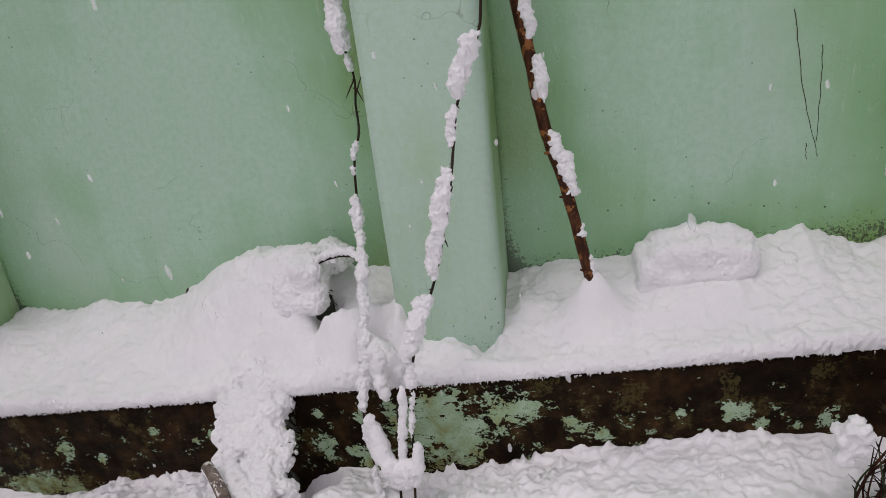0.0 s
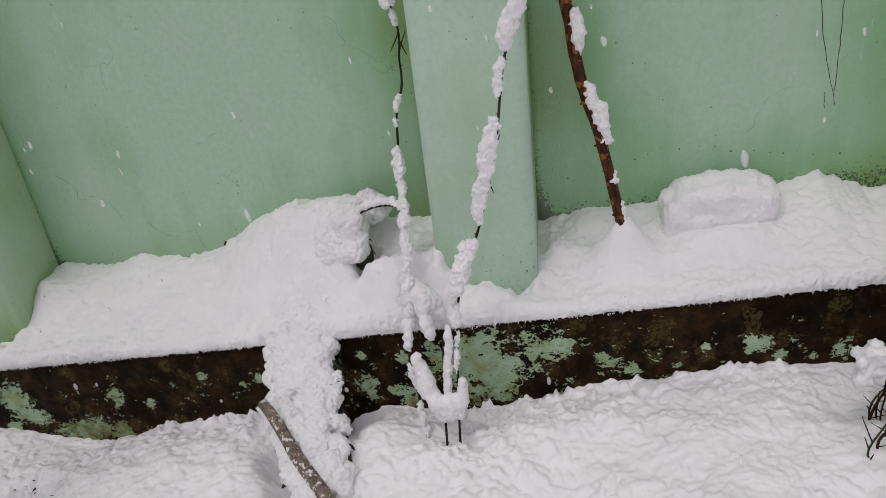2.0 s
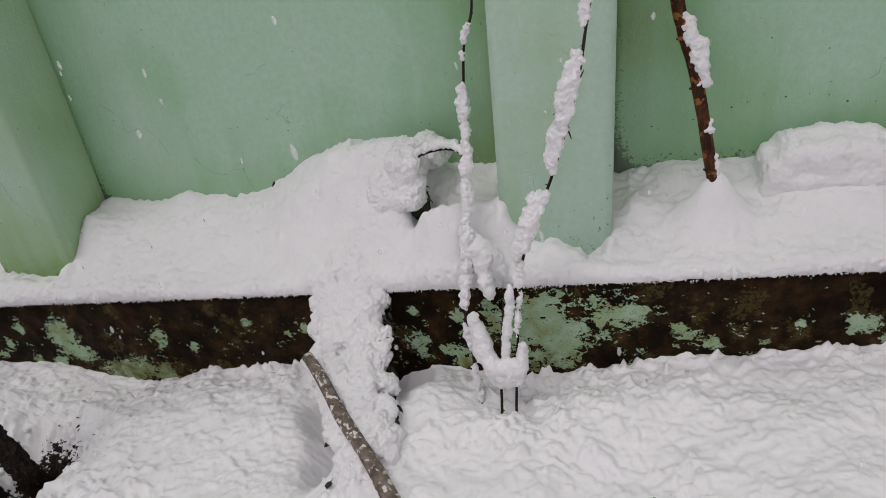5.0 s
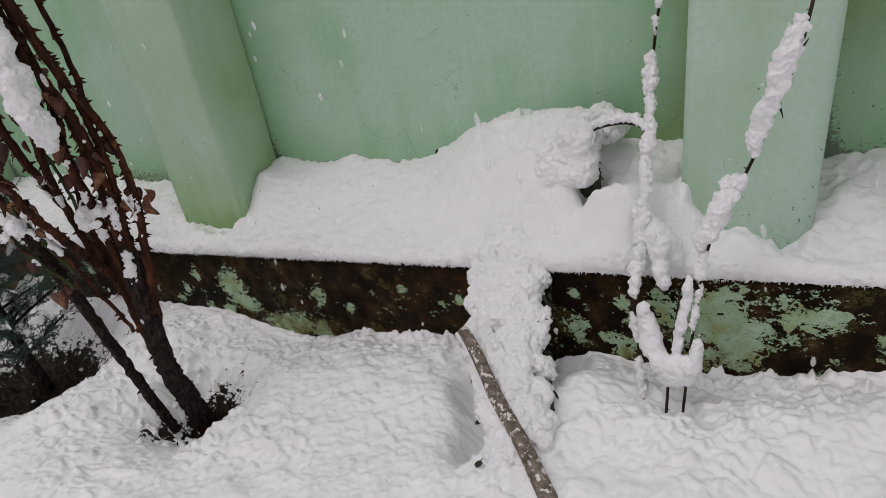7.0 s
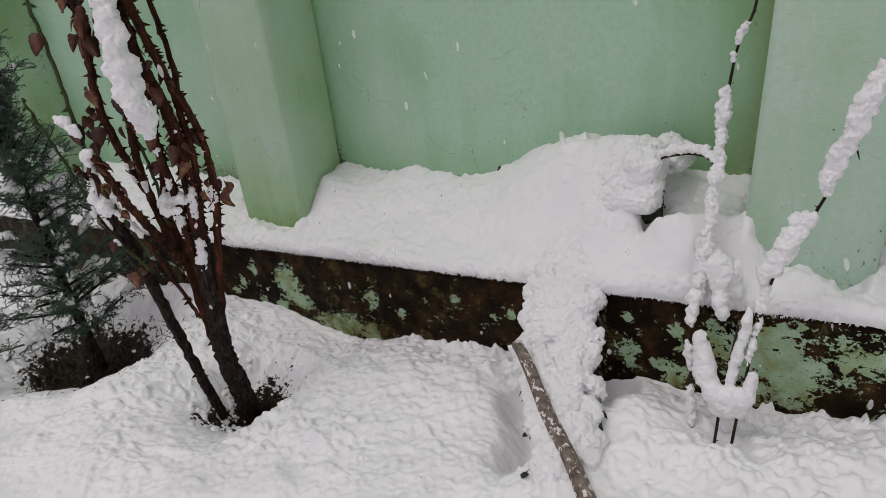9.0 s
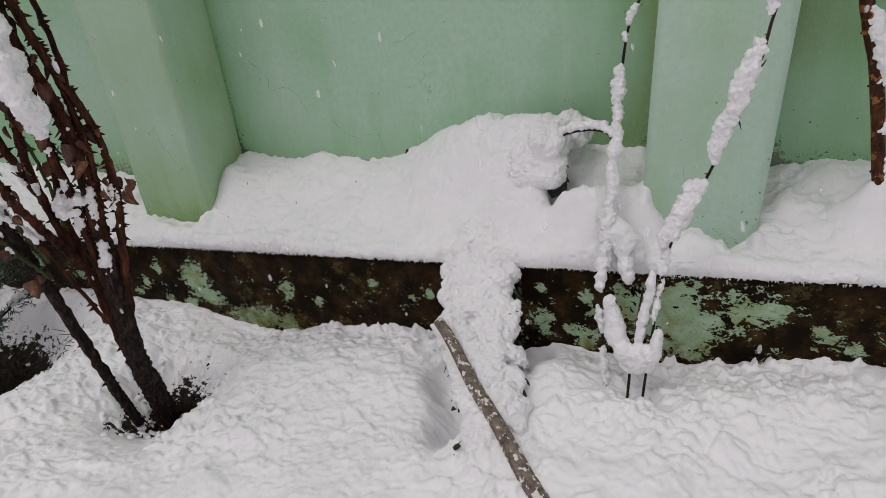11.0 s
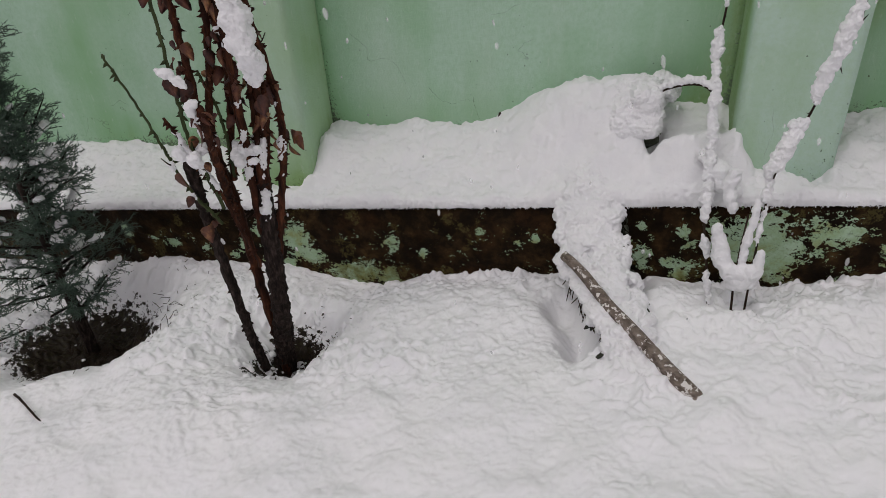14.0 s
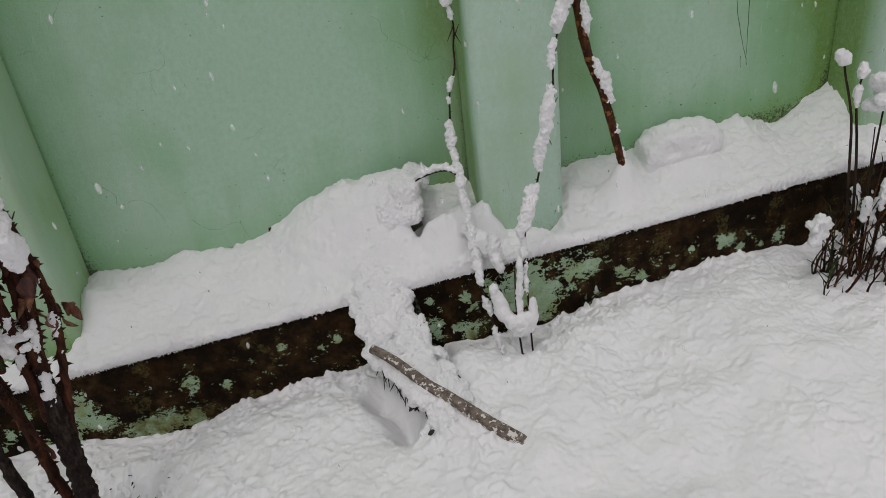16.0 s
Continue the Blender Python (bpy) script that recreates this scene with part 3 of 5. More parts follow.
add_field(back.data, "greening", [0.3] * 8)
coping = part("wall_coping", Shape().box(-6.25, 5.05, PIER - 0.04, PANEL + 0.3, 2.352, 2.42), PIERS, smooth=False)
tagged(coping, "plain plastered coping along the wall", "wall", kind="structure")
add_field(coping.data, "greening", [0.3] * 8)

# ---------------------------------------------------------------- snow on the plinth
BACK_X = [-6, -4.4, -3.6, -3.2, -2.9, -2.45, -2.04, -1.79, -1.66, -1.44, -1.27, -1.09, -0.95, -0.7, -0.6, -0.42, -0.06, 0.12, 0.34, 0.55, 0.71, 0.83, 0.97, 1.08, 1.2, 1.27, 1.6, 4.8]
BACK_H = [0.2, 0.2, 0.19, 0.18, 0.145, 0.12, 0.24, 0.205, 0.24, 0.185, 0.23, 0.305, 0.33, 0.3, 0.24, 0.22, 0.165, 0.185, 0.175, 0.18, 0.17, 0.20, 0.13, 0.14, 0.22, 0.26, 0.2, 0.2]


def lip_height(x):
    return 0.052 + 0.008 * fbm(x, x * 0, 0.25, 51, 2)


def ledge_height(x, y):
    """Height of the snow over the plinth's edge: deep against the wall, with a heap over a shrub and hollows before the piers."""
    lip = lip_height(x)
    t = np.clip((PANEL + 0.012 - y) / (PANEL - FACE), 0, 1)
    h = lip + (np.interp(x, BACK_X, BACK_H) - lip) * (1 - ease(0.0, 1.0, t) ** 0.85)
    heap = ease(-1.32, -0.85, x) * (1 - ease(-0.73, -0.66, x))
    h = h + heap * (0.143 + 0.05 * ease(-0.95, -0.7, x)) * bell(0, y, 0, 1.845, 1, 0.125)
    for x0, x1 in PIER_AT:
        high = 0.13 if x0 > -1 else 0.06
        floor = np.interp(x, [x0, x0 + 0.1, x0 + 0.2, x1 - 0.06, x1, x1 + 0.04], [high, 0.35 * high + 0.04, 0.035, 0.038, 0.10, 0.18])
        if x0 == -0.399:        # a drift leans against this pier, and a small one lies before it
            floor = np.interp(x, [x0, -0.375, -0.344, -0.316, -0.237, -0.137, -0.098, x1, x1 + 0.04], [0.21, 0.18, 0.14, 0.095, 0.085, 0.03, 0.05, 0.10, 0.18])
        w = ease(x0 - 0.05, x0 + 0.03, x) * (1 - ease(x1 - 0.03, x1 + 0.025, x)) * ease(PIER + 0.13, PIER + 0.005, y)
        h = h * (1 - w) + (floor + (lip - floor) * ease(PIER - 0.02, FACE + 0.03, y) + 0.012 * bell(0, y, 0, 1.66, 1, 0.03)) * w
    h = h + 0.05 * bell(x, y, -0.46, 1.76, 0.07, 0.1) + 0.07 * bell(x, y, -0.56, 1.68, 0.09, 0.06)
    h = h + 0.075 * bell(x, y, -0.61, 1.71, 0.10, 0.05) + 0.065 * bell(x, y, -1.975, 1.84, 0.075, 0.075) + 0.03 * bell(x, y, 0.0, 1.84, 0.06, 0.06)
    h = h - 0.20 * bell(x, y, -0.665, 1.825, 0.036, 0.04)
    h = h + 0.034 * bell(x, y, -0.875, 1.62, 0.075, 0.07) + 0.03 * bell(x, y, -0.83, 1.71, 0.07, 0.06) + 0.055 * bell(x, y, -0.485, 1.745, 0.10, 0.06)
    h = h + 0.15 * bell(x, y, 0.195, 1.765, 0.075, 0.055) + 0.035 * bell(x, y, 0.50, 1.80, 0.16, 0.05) + 0.03 * bell(x, y, 0.10, 1.80, 0.06, 0.05) + 0.02 * bell(x, y, 0.27, 1.76, 0.06, 0.05) - 0.03 * bell(x, y, 0.13, 1.83, 0.08, 0.06)
    v = y + 1.1 * h         # along the slope, so that steep faces are rough too
    h = h + heap * (0.010 * fbm(x, v, 0.055, 83, 3) + 0.008 * fbm(x, v, 0.11, 87, 1))
    h = h + 0.009 * fbm(x, v, 0.16, 61, 2) + 0.007 * fbm(x, v, 0.06, 67, 3) + 0.004 * fbm(x, v, 0.024, 71, 2)
    return h - 0.008 * np.abs(fbm(x, v, 0.045, 73, 2)) + 0.003 * np.maximum(0, fbm(x, v, 0.013, 75, 1))


def ledge_snow():
    xs = np.concatenate([np.arange(-6.0, -3.6, 0.03), np.arange(-3.6, -2.4, 0.0065), np.arange(-2.4, 1.3, 0.0046), np.arange(1.3, 1.9, 0.0065), np.arange(1.9, 4.8, 0.03)])
    us = np.concatenate([np.linspace(0, 1, 62), 1 + np.linspace(0.04, 1, 14)])
    X, U = np.meshgrid(xs, us)
    Y = PANEL + 0.012 - (PANEL - FACE) * np.clip(U, 0, 1)
    a = np.clip(U - 1, 0, 1)      # the rounded lip hangs a little over the edge
    H = ledge_height(X, Y)
    Z = np.where(U <= 1, H, H * (1 - a ** 1.7) + 0.002 * a - 0.009 * a ** 3 * np.maximum(0, fbm(X, X * 0, 0.011, 79, 2)) * (0.5 + 0.5 * vnoise(X * 9, X * 0, 80)))
    Y = Y - 0.026 * np.sin(a * math.pi * 0.62) + ease(1.0, 1.3, U) * 0.004 * fbm(X, U * 0.05, 0.009, 77, 2)
    ob = part("ledge_snow", Shape().grid(X[::-1], Y[::-1], (Z + lev(X))[::-1]), SNOW)
    return tagged(ob, "thick fresh snow lying along the plinth against the wall", "snow", kind="stuff")


ledge_snow()


def snow_fringe(rng):
    """Small crystals that hang under the lip of the ledge snow."""
    s = Shape()
    for k in range(2600):
        x = rng.uniform(-3.3, 1.3)
        if rng.random() > 0.55 + 0.45 * float(vnoise(np.array(x * 7.0), np.array(0.5), 80)):
            continue
        at = put(x, FACE - 0.010 - rng.uniform(0, 0.010), 0.004 + rng.uniform(-0.002, 0.003))
        s.spike(at, Vector((rng.uniform(-0.3, 0.3), rng.uniform(-0.4, 0.2), -1)), rng.choice((0.004, 0.005, 0.007, 0.011)) * rng.uniform(0.6, 1.0), rng.uniform(0.002, 0.0036))
    tagged(part("snow_fringe", s, SNOW), "fringe of small snow crystals hanging from the plinth's edge", "snow", kind="stuff")


snow_fringe(random.Random(41))

# ---------------------------------------------------------------- things on the plinth
def snow_thing(name, balls, voxel, amp, label, category="snow", group="", smooth=6, crumb=0.005):
    return tagged(new(name, snow_mesh(name, balls, voxel, amp, SNOW, smooth, crumb)), label, category, group)


def leaf_mesh(name, length, width, fold, material, curl=0.0, teeth=0.0, twist=0.0):
    """A leaf of two folded halves with a midrib, pointed at both ends; old ones are toothed and twisted."""
    s, n = Shape(), 9 if teeth else 5
    for k in range(n + 1):
        u = k / n
        w = width * math.sin(math.pi * (u ** 0.8 * 0.94 + 0.03)) ** 0.7
        w *= 1 + teeth * (1 if k % 2 else -1)
        x, z = length * u, -curl * length * u * u
        a = twist * u
        s.v += [Vector((x, -w * math.cos(a), z + fold * w - w * math.sin(a))), Vector((x, 0, z)), Vector((x, w * math.cos(a), z + fold * w * 0.7 + w * math.sin(a))), Vector((x, 0, z - 0.0012))]
    for k in range(n):
        a = 4 * k
        s.f += [(a, a + 1, a + 5, a + 4), (a + 1, a + 2, a + 6, a + 5), (a + 3, a, a + 4, a + 7), (a + 2, a + 3, a + 7, a + 6)]
    return s.mesh(name, material)


def evergreen_shrub(rng):
    """A low shrub that hangs over the plinth, buried in snow: dark leaves show at its edges; more of them and a dark
    lump stand in for deep shade in the hollow.
    """
    top = thing("evergreen_shrub", put(-0.72, 1.84, 0.02), "dark evergreen shrub hanging over the plinth under snow", "shrub")
    line = spline([put(-0.72, 1.84, 0.0), put(-0.80, 1.76, 0.05), put(-0.87, 1.60, -0.02), put(-0.855, 1.48, -0.10), put(-0.81, 1.38, -0.165), put(-0.755, 1.25, -0.21), put(-0.71, 1.13, -0.25), put(-0.70, 1.05, -0.275)], 6)
    for k in range(4):
        off = Vector((rng.uniform(-0.05, 0.05), 0, rng.uniform(-0.02, 0.0)))
        under(part("branch", Shape().tube([p + off * min(1, i / 6) for i, p in enumerate(line)], 0.008, 0.003, 6), TWIG), top)
    leaves = [leaf_mesh("shrub_leaf", 0.032, 0.008, 0.3, EVERGREEN, 0.3), leaf_mesh("shrub_leaf", 0.024, 0.006, 0.1, EVERGREEN, 0.5), leaf_mesh("shrub_leaf", 0.013, 0.005, 0.3, EVERGREEN, 0.5)]
    for k in range(230):
        u = rng.random()
        p = line[int((0.32 + 0.68 * u) * (len(line) - 1))]
        w = 0.150 - 0.03 * u
        sx = rng.choice((-1, 1, 1, 1)) if u > 0.55 else 1
        at = p + Vector((sx * w * rng.uniform(0.6, 0.95) * (0.55 if sx < 0 else 1), rng.uniform(-0.045, 0.02), rng.uniform(-0.03, 0.03)))
        ob = under(part("leaf", leaves[k % 2], EVERGREEN), top)
        ob.matrix_basis = Matrix.Translation(at) @ Euler((rng.uniform(-0.6, 0.6), rng.uniform(0.2, 1.3), (0 if sx > 0 else math.pi) + rng.uniform(-1.0, 1.0))).to_matrix().to_4x4()
    # small dark leaves crowded into the hollow to make its shade blacker
    for k in range(150):
        at = put(-0.668 + rng.gauss(0, 0.011), 1.845 + rng.gauss(0, 0.010), 0.19 + rng.gauss(0, 0.018))
        ob = under(part("leaf", leaves[2], EVERGREEN), top)
        ob.matrix_basis = Matrix.Translation(at) @ Euler((rng.uniform(-1, 1), rng.uniform(-1, 1), rng.uniform(-3, 3))).to_matrix().to_4x4()
    # an added dark lump, its colour standing in for the hollow's deep shade
    shade_lump = Shape()
    for q in BALL_V:
        shade_lump.v.append(put(-0.688, 1.835, 0.185) + Vector((q[0] * 0.054, q[1] * 0.036, q[2] * 0.058)) * rng.uniform(0.75, 1.15))
    shade_lump.f += BALL_F.tolist()
    under(part("woody_heart", shade_lump, EVERGREEN, label="dark lump standing in for the shade in the hollow", smooth=False), top)
    for k in range(22):         # bare twigs that poke out under the hanging arm
        at = put(-0.915 + 0.18 * k / 22 + rng.gauss(0, 0.012), 1.40 - 0.32 * k / 22 + rng.gauss(0, 0.015), -0.185 - 0.065 * k / 22)
        d = Vector((rng.uniform(-0.5, 0.5), rng.uniform(-0.9, -0.3), rng.uniform(-0.6, 0.0))).normalized()
        under(part("side_twig", Shape().tube([at - d * 0.04, at + d * 0.02, at + d * rng.uniform(0.025, 0.045)], 0.0026, 0.0010, 5), TWIG), top)


evergreen_shrub(random.Random(4))


def shrub_snow(rng):
    balls = []
    def on_ledge(x, y, d):
        return put(x, y, float(ledge_height(np.array(min(x, -0.75)), np.array(y))) + d)

    for k in range(170):         # the overhanging side of the heap
        x, y = rng.uniform(-0.79, -0.662), rng.uniform(1.77, 1.92)
        r = rng.uniform(0.034, 0.042)
        balls.append((*on_ledge(x, y, -r + rng.uniform(-0.012, 0.002) - 0.7 * max(0, x + 0.69) ** 1.1), r, 1))
    for k in range(26):         # the lobe that hangs over the hollow
        balls.append((rng.uniform(-0.72, -0.672), rng.uniform(1.785, 1.83), rng.uniform(0.535, 0.585), rng.uniform(0.032, 0.038), 1))
    for k in range(30):         # the back of the heap, behind the arched whip
        balls.append((rng.uniform(-0.69, -0.60), rng.uniform(1.88, 1.95), rng.uniform(0.52, 0.60), rng.uniform(0.02, 0.032), 1))
    line = spline([on_ledge(-0.875, 1.70, -0.062), on_ledge(-0.872, 1.635, -0.050), put(-0.865, 1.575, -0.010), put(-0.86, 1.52, -0.055), put(-0.835, 1.43, -0.105), put(-0.785, 1.30, -0.15), put(-0.735, 1.17, -0.205), put(-0.70, 1.06, -0.265)], 8)
    n = len(line)
    left = [0.05, 0.085, 0.10, 0.10, 0.115, 0.085, 0.05, 0.03]
    right = [0.05, 0.11, 0.095, 0.10, 0.115, 0.12, 0.10, 0.05]

    def place(u, q):
        p = line[int(u * (n - 1))]
        w = np.interp(u, np.linspace(0, 1, 8), left if q < 0 else right)
        w = w * (1 + 0.32 * float(vnoise(np.array(u * 13.0), np.array(2.0 * np.sign(q)), 4)))
        return p + Vector((q * w, 0, 0.026 * (1 - q * q) - 0.012))

    for k in range(360):        # the arm that hangs over the edge
        u, q = rng.random(), rng.uniform(-1, 1)
        p = place(u, q)
        r = rng.uniform(0.022, 0.040) * (1.05 - 0.3 * u)
        balls.append((p.x, p.y + rng.uniform(-0.025, 0.025), p.z + rng.uniform(-0.014, 0.006), r, 0.9))
    for k in range(190):        # crumbs of snow lodged on it
        u, q = rng.uniform(0.22, 1), rng.uniform(-1, 1)
        p = place(u, q)
        balls.append((p.x, p.y - rng.uniform(0.005, 0.03), p.z + rng.uniform(0.002, 0.020), rng.uniform(0.010, 0.022), 0.9))
    for k in range(34):         # broad lumps
        u, q = rng.uniform(0.3, 0.97), rng.uniform(-0.8, 0.8)
        p = place(u, q)
        balls.append((p.x, p.y - 0.014, p.z + rng.uniform(-0.004, 0.012), rng.uniform(0.028, 0.044) * (1.1 - 0.3 * u), 0.9))
    for k in range(60):        # ragged clots along its sides
        u, q = rng.uniform(0.26, 1) ** 0.8, rng.choice((-1, 1, 1, 1)) * rng.uniform(0.88, 1.05)
        p = place(u, q)
        balls.append((p.x, p.y + rng.uniform(-0.03, 0.02), p.z - rng.uniform(-0.02, 0.03), rng.uniform(0.012, 0.02), 1))
    snow_thing("snow_blanket", balls, 0.0038, 0.011, "fresh snow covering a shrub and hanging over the plinth", smooth=5, crumb=0.006)


shrub_snow(random.Random(9))


def snow_block(rng):
    balls = []
    for i in range(8):
        for j in range(3):
            for k in range(4):
                x, y, h = 0.372 + 0.0375 * i, 1.868 + 0.045 * j, 0.10 + 0.048 * k
                balls.append((*put(x + rng.uniform(-0.008, 0.008), y + rng.uniform(-0.008, 0.008), h + rng.uniform(-0.008, 0.008) - 0.05 * abs((x - 0.503) / 0.15) ** 3 - 0.02 * (k == 3) * (j != 1)), 0.044, 0.95))
    snow_thing("snow_block", balls, 0.005, 0.007, "rounded block of snow on something square on the plinth", smooth=24, crumb=0.006)


snow_block(random.Random(2))


def leaning_stake(rng):
    line = spline([put(0.205, 1.76, 0.17), put(0.196, 1.765, 0.21), put(0.132, 1.80, 0.50), put(0.082, 1.84, 0.67), put(0.05, 1.865, 0.865), put(0.022, 1.885, 1.02), put(-0.02, 1.95, 1.35)], 8)
    st = thing("leaning_stake", line[0], "wet red-brown wooden stake leaning on the wall", "stake")
    s = Shape().tube(line, 0.0148, 0.020, 12, 0.08, rng)
    under(part("shaft", s, STAKE), st)
    for i in (9, 15, 20, 26):
        d = Vector((rng.uniform(-1, -0.3), rng.uniform(-0.8, 0.3), 0.3))
        under(part("side_stub", Shape().tube([line[i], line[i] + d.normalized() * 0.03], 0.006, 0.003, 6), STAKE), st)
    for z0, z1, r in ((0.53, 0.63, 0.011), (0.665, 0.71, 0.013), (0.785, 0.955, 0.0215), (1.03, 1.155, 0.020), (1.21, 1.34, 0.021)):
        snow_thing("snow_clump", on_line(line, at_height(line, z0), at_height(line, z1), r, rng, 0.1, (0.95, -0.3), 0.2, 1.0, 1.5), 0.0034, 0.012, "clump of fresh snow stuck to a wooden stake", group="snow clumps on stake", smooth=2)


leaning_stake(random.Random(5))


# ---------------------------------------------------------------- bare climbing whips in front of the pier
def whips(rng):
    bare = thing("climbing_rose", (-0.37, 1.40, float(lev(-0.37)) - 0.3), "bare dark climbing rose whips with thorns rising from snow", "rose")
    right = spline([(-0.325, 1.375, -0.06), (-0.318, 1.43, 0.16), (-0.30, 1.495, 0.41), (-0.257, 1.51, 0.54), (-0.215, 1.545, 0.655), (-0.182, 1.545, 0.77), (-0.155, 1.55, 0.875), (-0.138, 1.59, 0.99), (-0.121, 1.6, 1.088), (-0.092, 1.6, 1.16), (-0.053, 1.6, 1.256), (-0.04, 1.605, 1.33), (-0.02, 1.62, 1.62)], 6)
    second = spline([(-0.365, 1.37, -0.06), (-0.366, 1.42, 0.08), (-0.362, 1.445, 0.17), (-0.354, 1.465, 0.30)], 8)
    left = spline([(-0.43, 1.41, -0.06), (-0.455, 1.47, 0.10), (-0.477, 1.518, 0.241), (-0.478, 1.66, 0.45), (-0.484, 1.752, 0.645), (-0.488, 1.79, 0.72), (-0.476, 1.80, 0.90), (-0.446, 1.80, 1.0), (-0.442, 1.80, 1.08), (-0.434, 1.80, 1.15), (-0.448, 1.80, 1.23), (-0.452, 1.80, 1.34), (-0.46, 1.80, 1.6)], 6)
    arc = spline([(-0.482, 1.735, 0.604), (-0.515, 1.765, 0.620), (-0.556, 1.775, 0.622), (-0.60, 1.785, 0.611), (-0.64, 1.80, 0.592), (-0.675, 1.815, 0.565)], 8)
    for line, r0, r1 in ((right, 0.0037, 0.0036), (second, 0.0042, 0.003), (left, 0.0048, 0.0026), (arc, 0.0045, 0.0032)):
        s = Shape().tube(line, r0, r1, 7, 0.12, rng)
        for i in range(2, len(line) - 1, 2):
            d = Vector((rng.uniform(-1, 1), rng.uniform(-1, 0.4), rng.uniform(-0.4, 0.3)))
            s.spike(line[i], d, rng.uniform(0.008, 0.013), 0.003)
        under(part("whip", s, TWIG), bare)
    for line, i, d in ((right, 25, (0.012, -0.01, 0.045)), (right, 24, (-0.02, 0, 0.05)), (right, 30, (0.012, -0.01, -0.03)), (right, 36, (0.014, -0.01, 0.03)), (right, 44, (0.01, -0.01, 0.04)), (left, 52, (0.02, -0.01, -0.04)), (left, 54, (-0.03, -0.01, -0.05)), (left, 50, (0.025, 0, 0.05))):
        under(part("side_twig", Shape().tube([line[i], line[i] + Vector(d) * 0.6, line[i] + Vector(d)], 0.0028, 0.001, 5), TWIG), bare)
    g = "snow clumps on climbing rose"

    def clump(line, a, b, r, lift=0.2, side=(-0.5, -0.3)):
        snow_thing("snow_clump", on_line(line, a, b, r, rng, lift, side, 0.16, 1.0, 2.0), 0.0029, 0.011, "clump of fresh snow clinging to a bare whip", group=g, smooth=2)

    for z0, z1, r, sx in ((0.40, 0.595, 0.024, -0.7), (0.655, 0.80, 0.0175, -1.05), (0.76, 0.94, 0.0195, -1.0), (0.985, 1.09, 0.0115, -0.9), (1.115, 1.25, 0.020, -0.7), (0.20, 0.27, 0.009, -0.2), (0.29, 0.335, 0.008, 0.1), (0.35, 0.41, 0.013, -0.4), (1.36, 1.5, 0.02, -0.5)):
        clump(right, at_height(right, z0), at_height(right, z1), r, side=(sx, -0.2))
    for z0, z1, r, sx in ((-0.04, 0.08, 0.011, 0.0), (0.12, 0.20, 0.014, 0.0), (0.24, 0.46, 0.018, 0.15), (0.42, 0.64, 0.0165, 0.1), (0.60, 0.71, 0.0115, 0.0), (0.70, 0.80, 0.016, -0.3), (0.86, 0.90, 0.008, -0.3), (0.93, 0.97, 0.009, -0.3), (1.17, 1.21, 0.010, 0), (1.23, 1.40, 0.024, -0.2)):
        clump(left, at_height(left, z0), at_height(left, z1), r, side=(sx, -0.2))
    clump(arc, 0.0, 1.0, 0.0125, 1.35, (0, 0.2))
    # the forked clot of snow caught low between the whips
    arms = [(spline([(-0.44, 1.465, 0.25), (-0.42, 1.45, 0.165), (-0.385, 1.425, 0.10), (-0.345, 1.41, 0.06)], 5), 0.030), (spline([(-0.318, 1.41, 0.05), (-0.306, 1.42, 0.12), (-0.30, 1.43, 0.19)], 5), 0.018),
            (spline([(-0.350, 1.42, 0.10), (-0.351, 1.445, 0.18), (-0.336, 1.46, 0.29), (-0.333, 1.47, 0.35)], 5), 0.0155)]
    balls = []
    for line, r in arms:
        balls += on_line(line, 0, 1, r, rng, 0.0, (0, -0.2), 0.2, 1.0, 0.8)
    balls += [(-0.347 + rng.uniform(-0.035, 0.035), 1.415, 0.08 + rng.uniform(-0.025, 0.045), rng.uniform(0.018, 0.027), 1) for k in range(18)]
    snow_thing("snow_clump", balls, 0.0038, 0.009, "forked clot of snow caught between bare whips", group=g, smooth=7, crumb=0.003)
    balls = on_line(spline([(-0.40, 1.53, 0.42), (-0.415, 1.53, 0.36), (-0.395, 1.50, 0.285)], 5), 0, 1, 0.024, rng, 0, (0, 0), 0.25)
    balls += on_line(spline([(-0.49, 1.66, 0.42), (-0.43, 1.62, 0.36), (-0.38, 1.60, 0.30)], 5), 0, 1, 0.04, rng, 0, (0, 0), 0.25)
    snow_thing("snow_clump", balls, 0.005, 0.010, "snow bridging the whips above the plinth edge", group=g, smooth=4)


whips(random.Random(7))


# ---------------------------------------------------------------- pole leaning on the shrub
def pole(rng):
    a, b = Vector((-0.925, 1.36, 0.15)), Vector((-0.30, 0.73, -0.10))
    line = [a.lerp(b, k / 24) + Vector((0.004 * math.sin(k * 0.8), 0, 0.005 * math.sin(k * 0.5))) for k in range(25)]
    po = thing("wooden_pole", a, "grey-brown wooden pole with pale flecks, one end stuck in snow", "pole")
    under(part("shaft", Shape().tube(line, 0.0165, 0.027, 16, 0.05, rng), POLE), po)
    for i in (5, 10, 15):
        d = Vector((rng.uniform(-1, 1), rng.uniform(-0.6, 0.6), 0.8)).normalized()
        under(part("knot", Shape().tube([line[i] + d * 0.008, line[i] + d * 0.022], 0.009, 0.005, 7), POLE), po)


pole(random.Random(3))


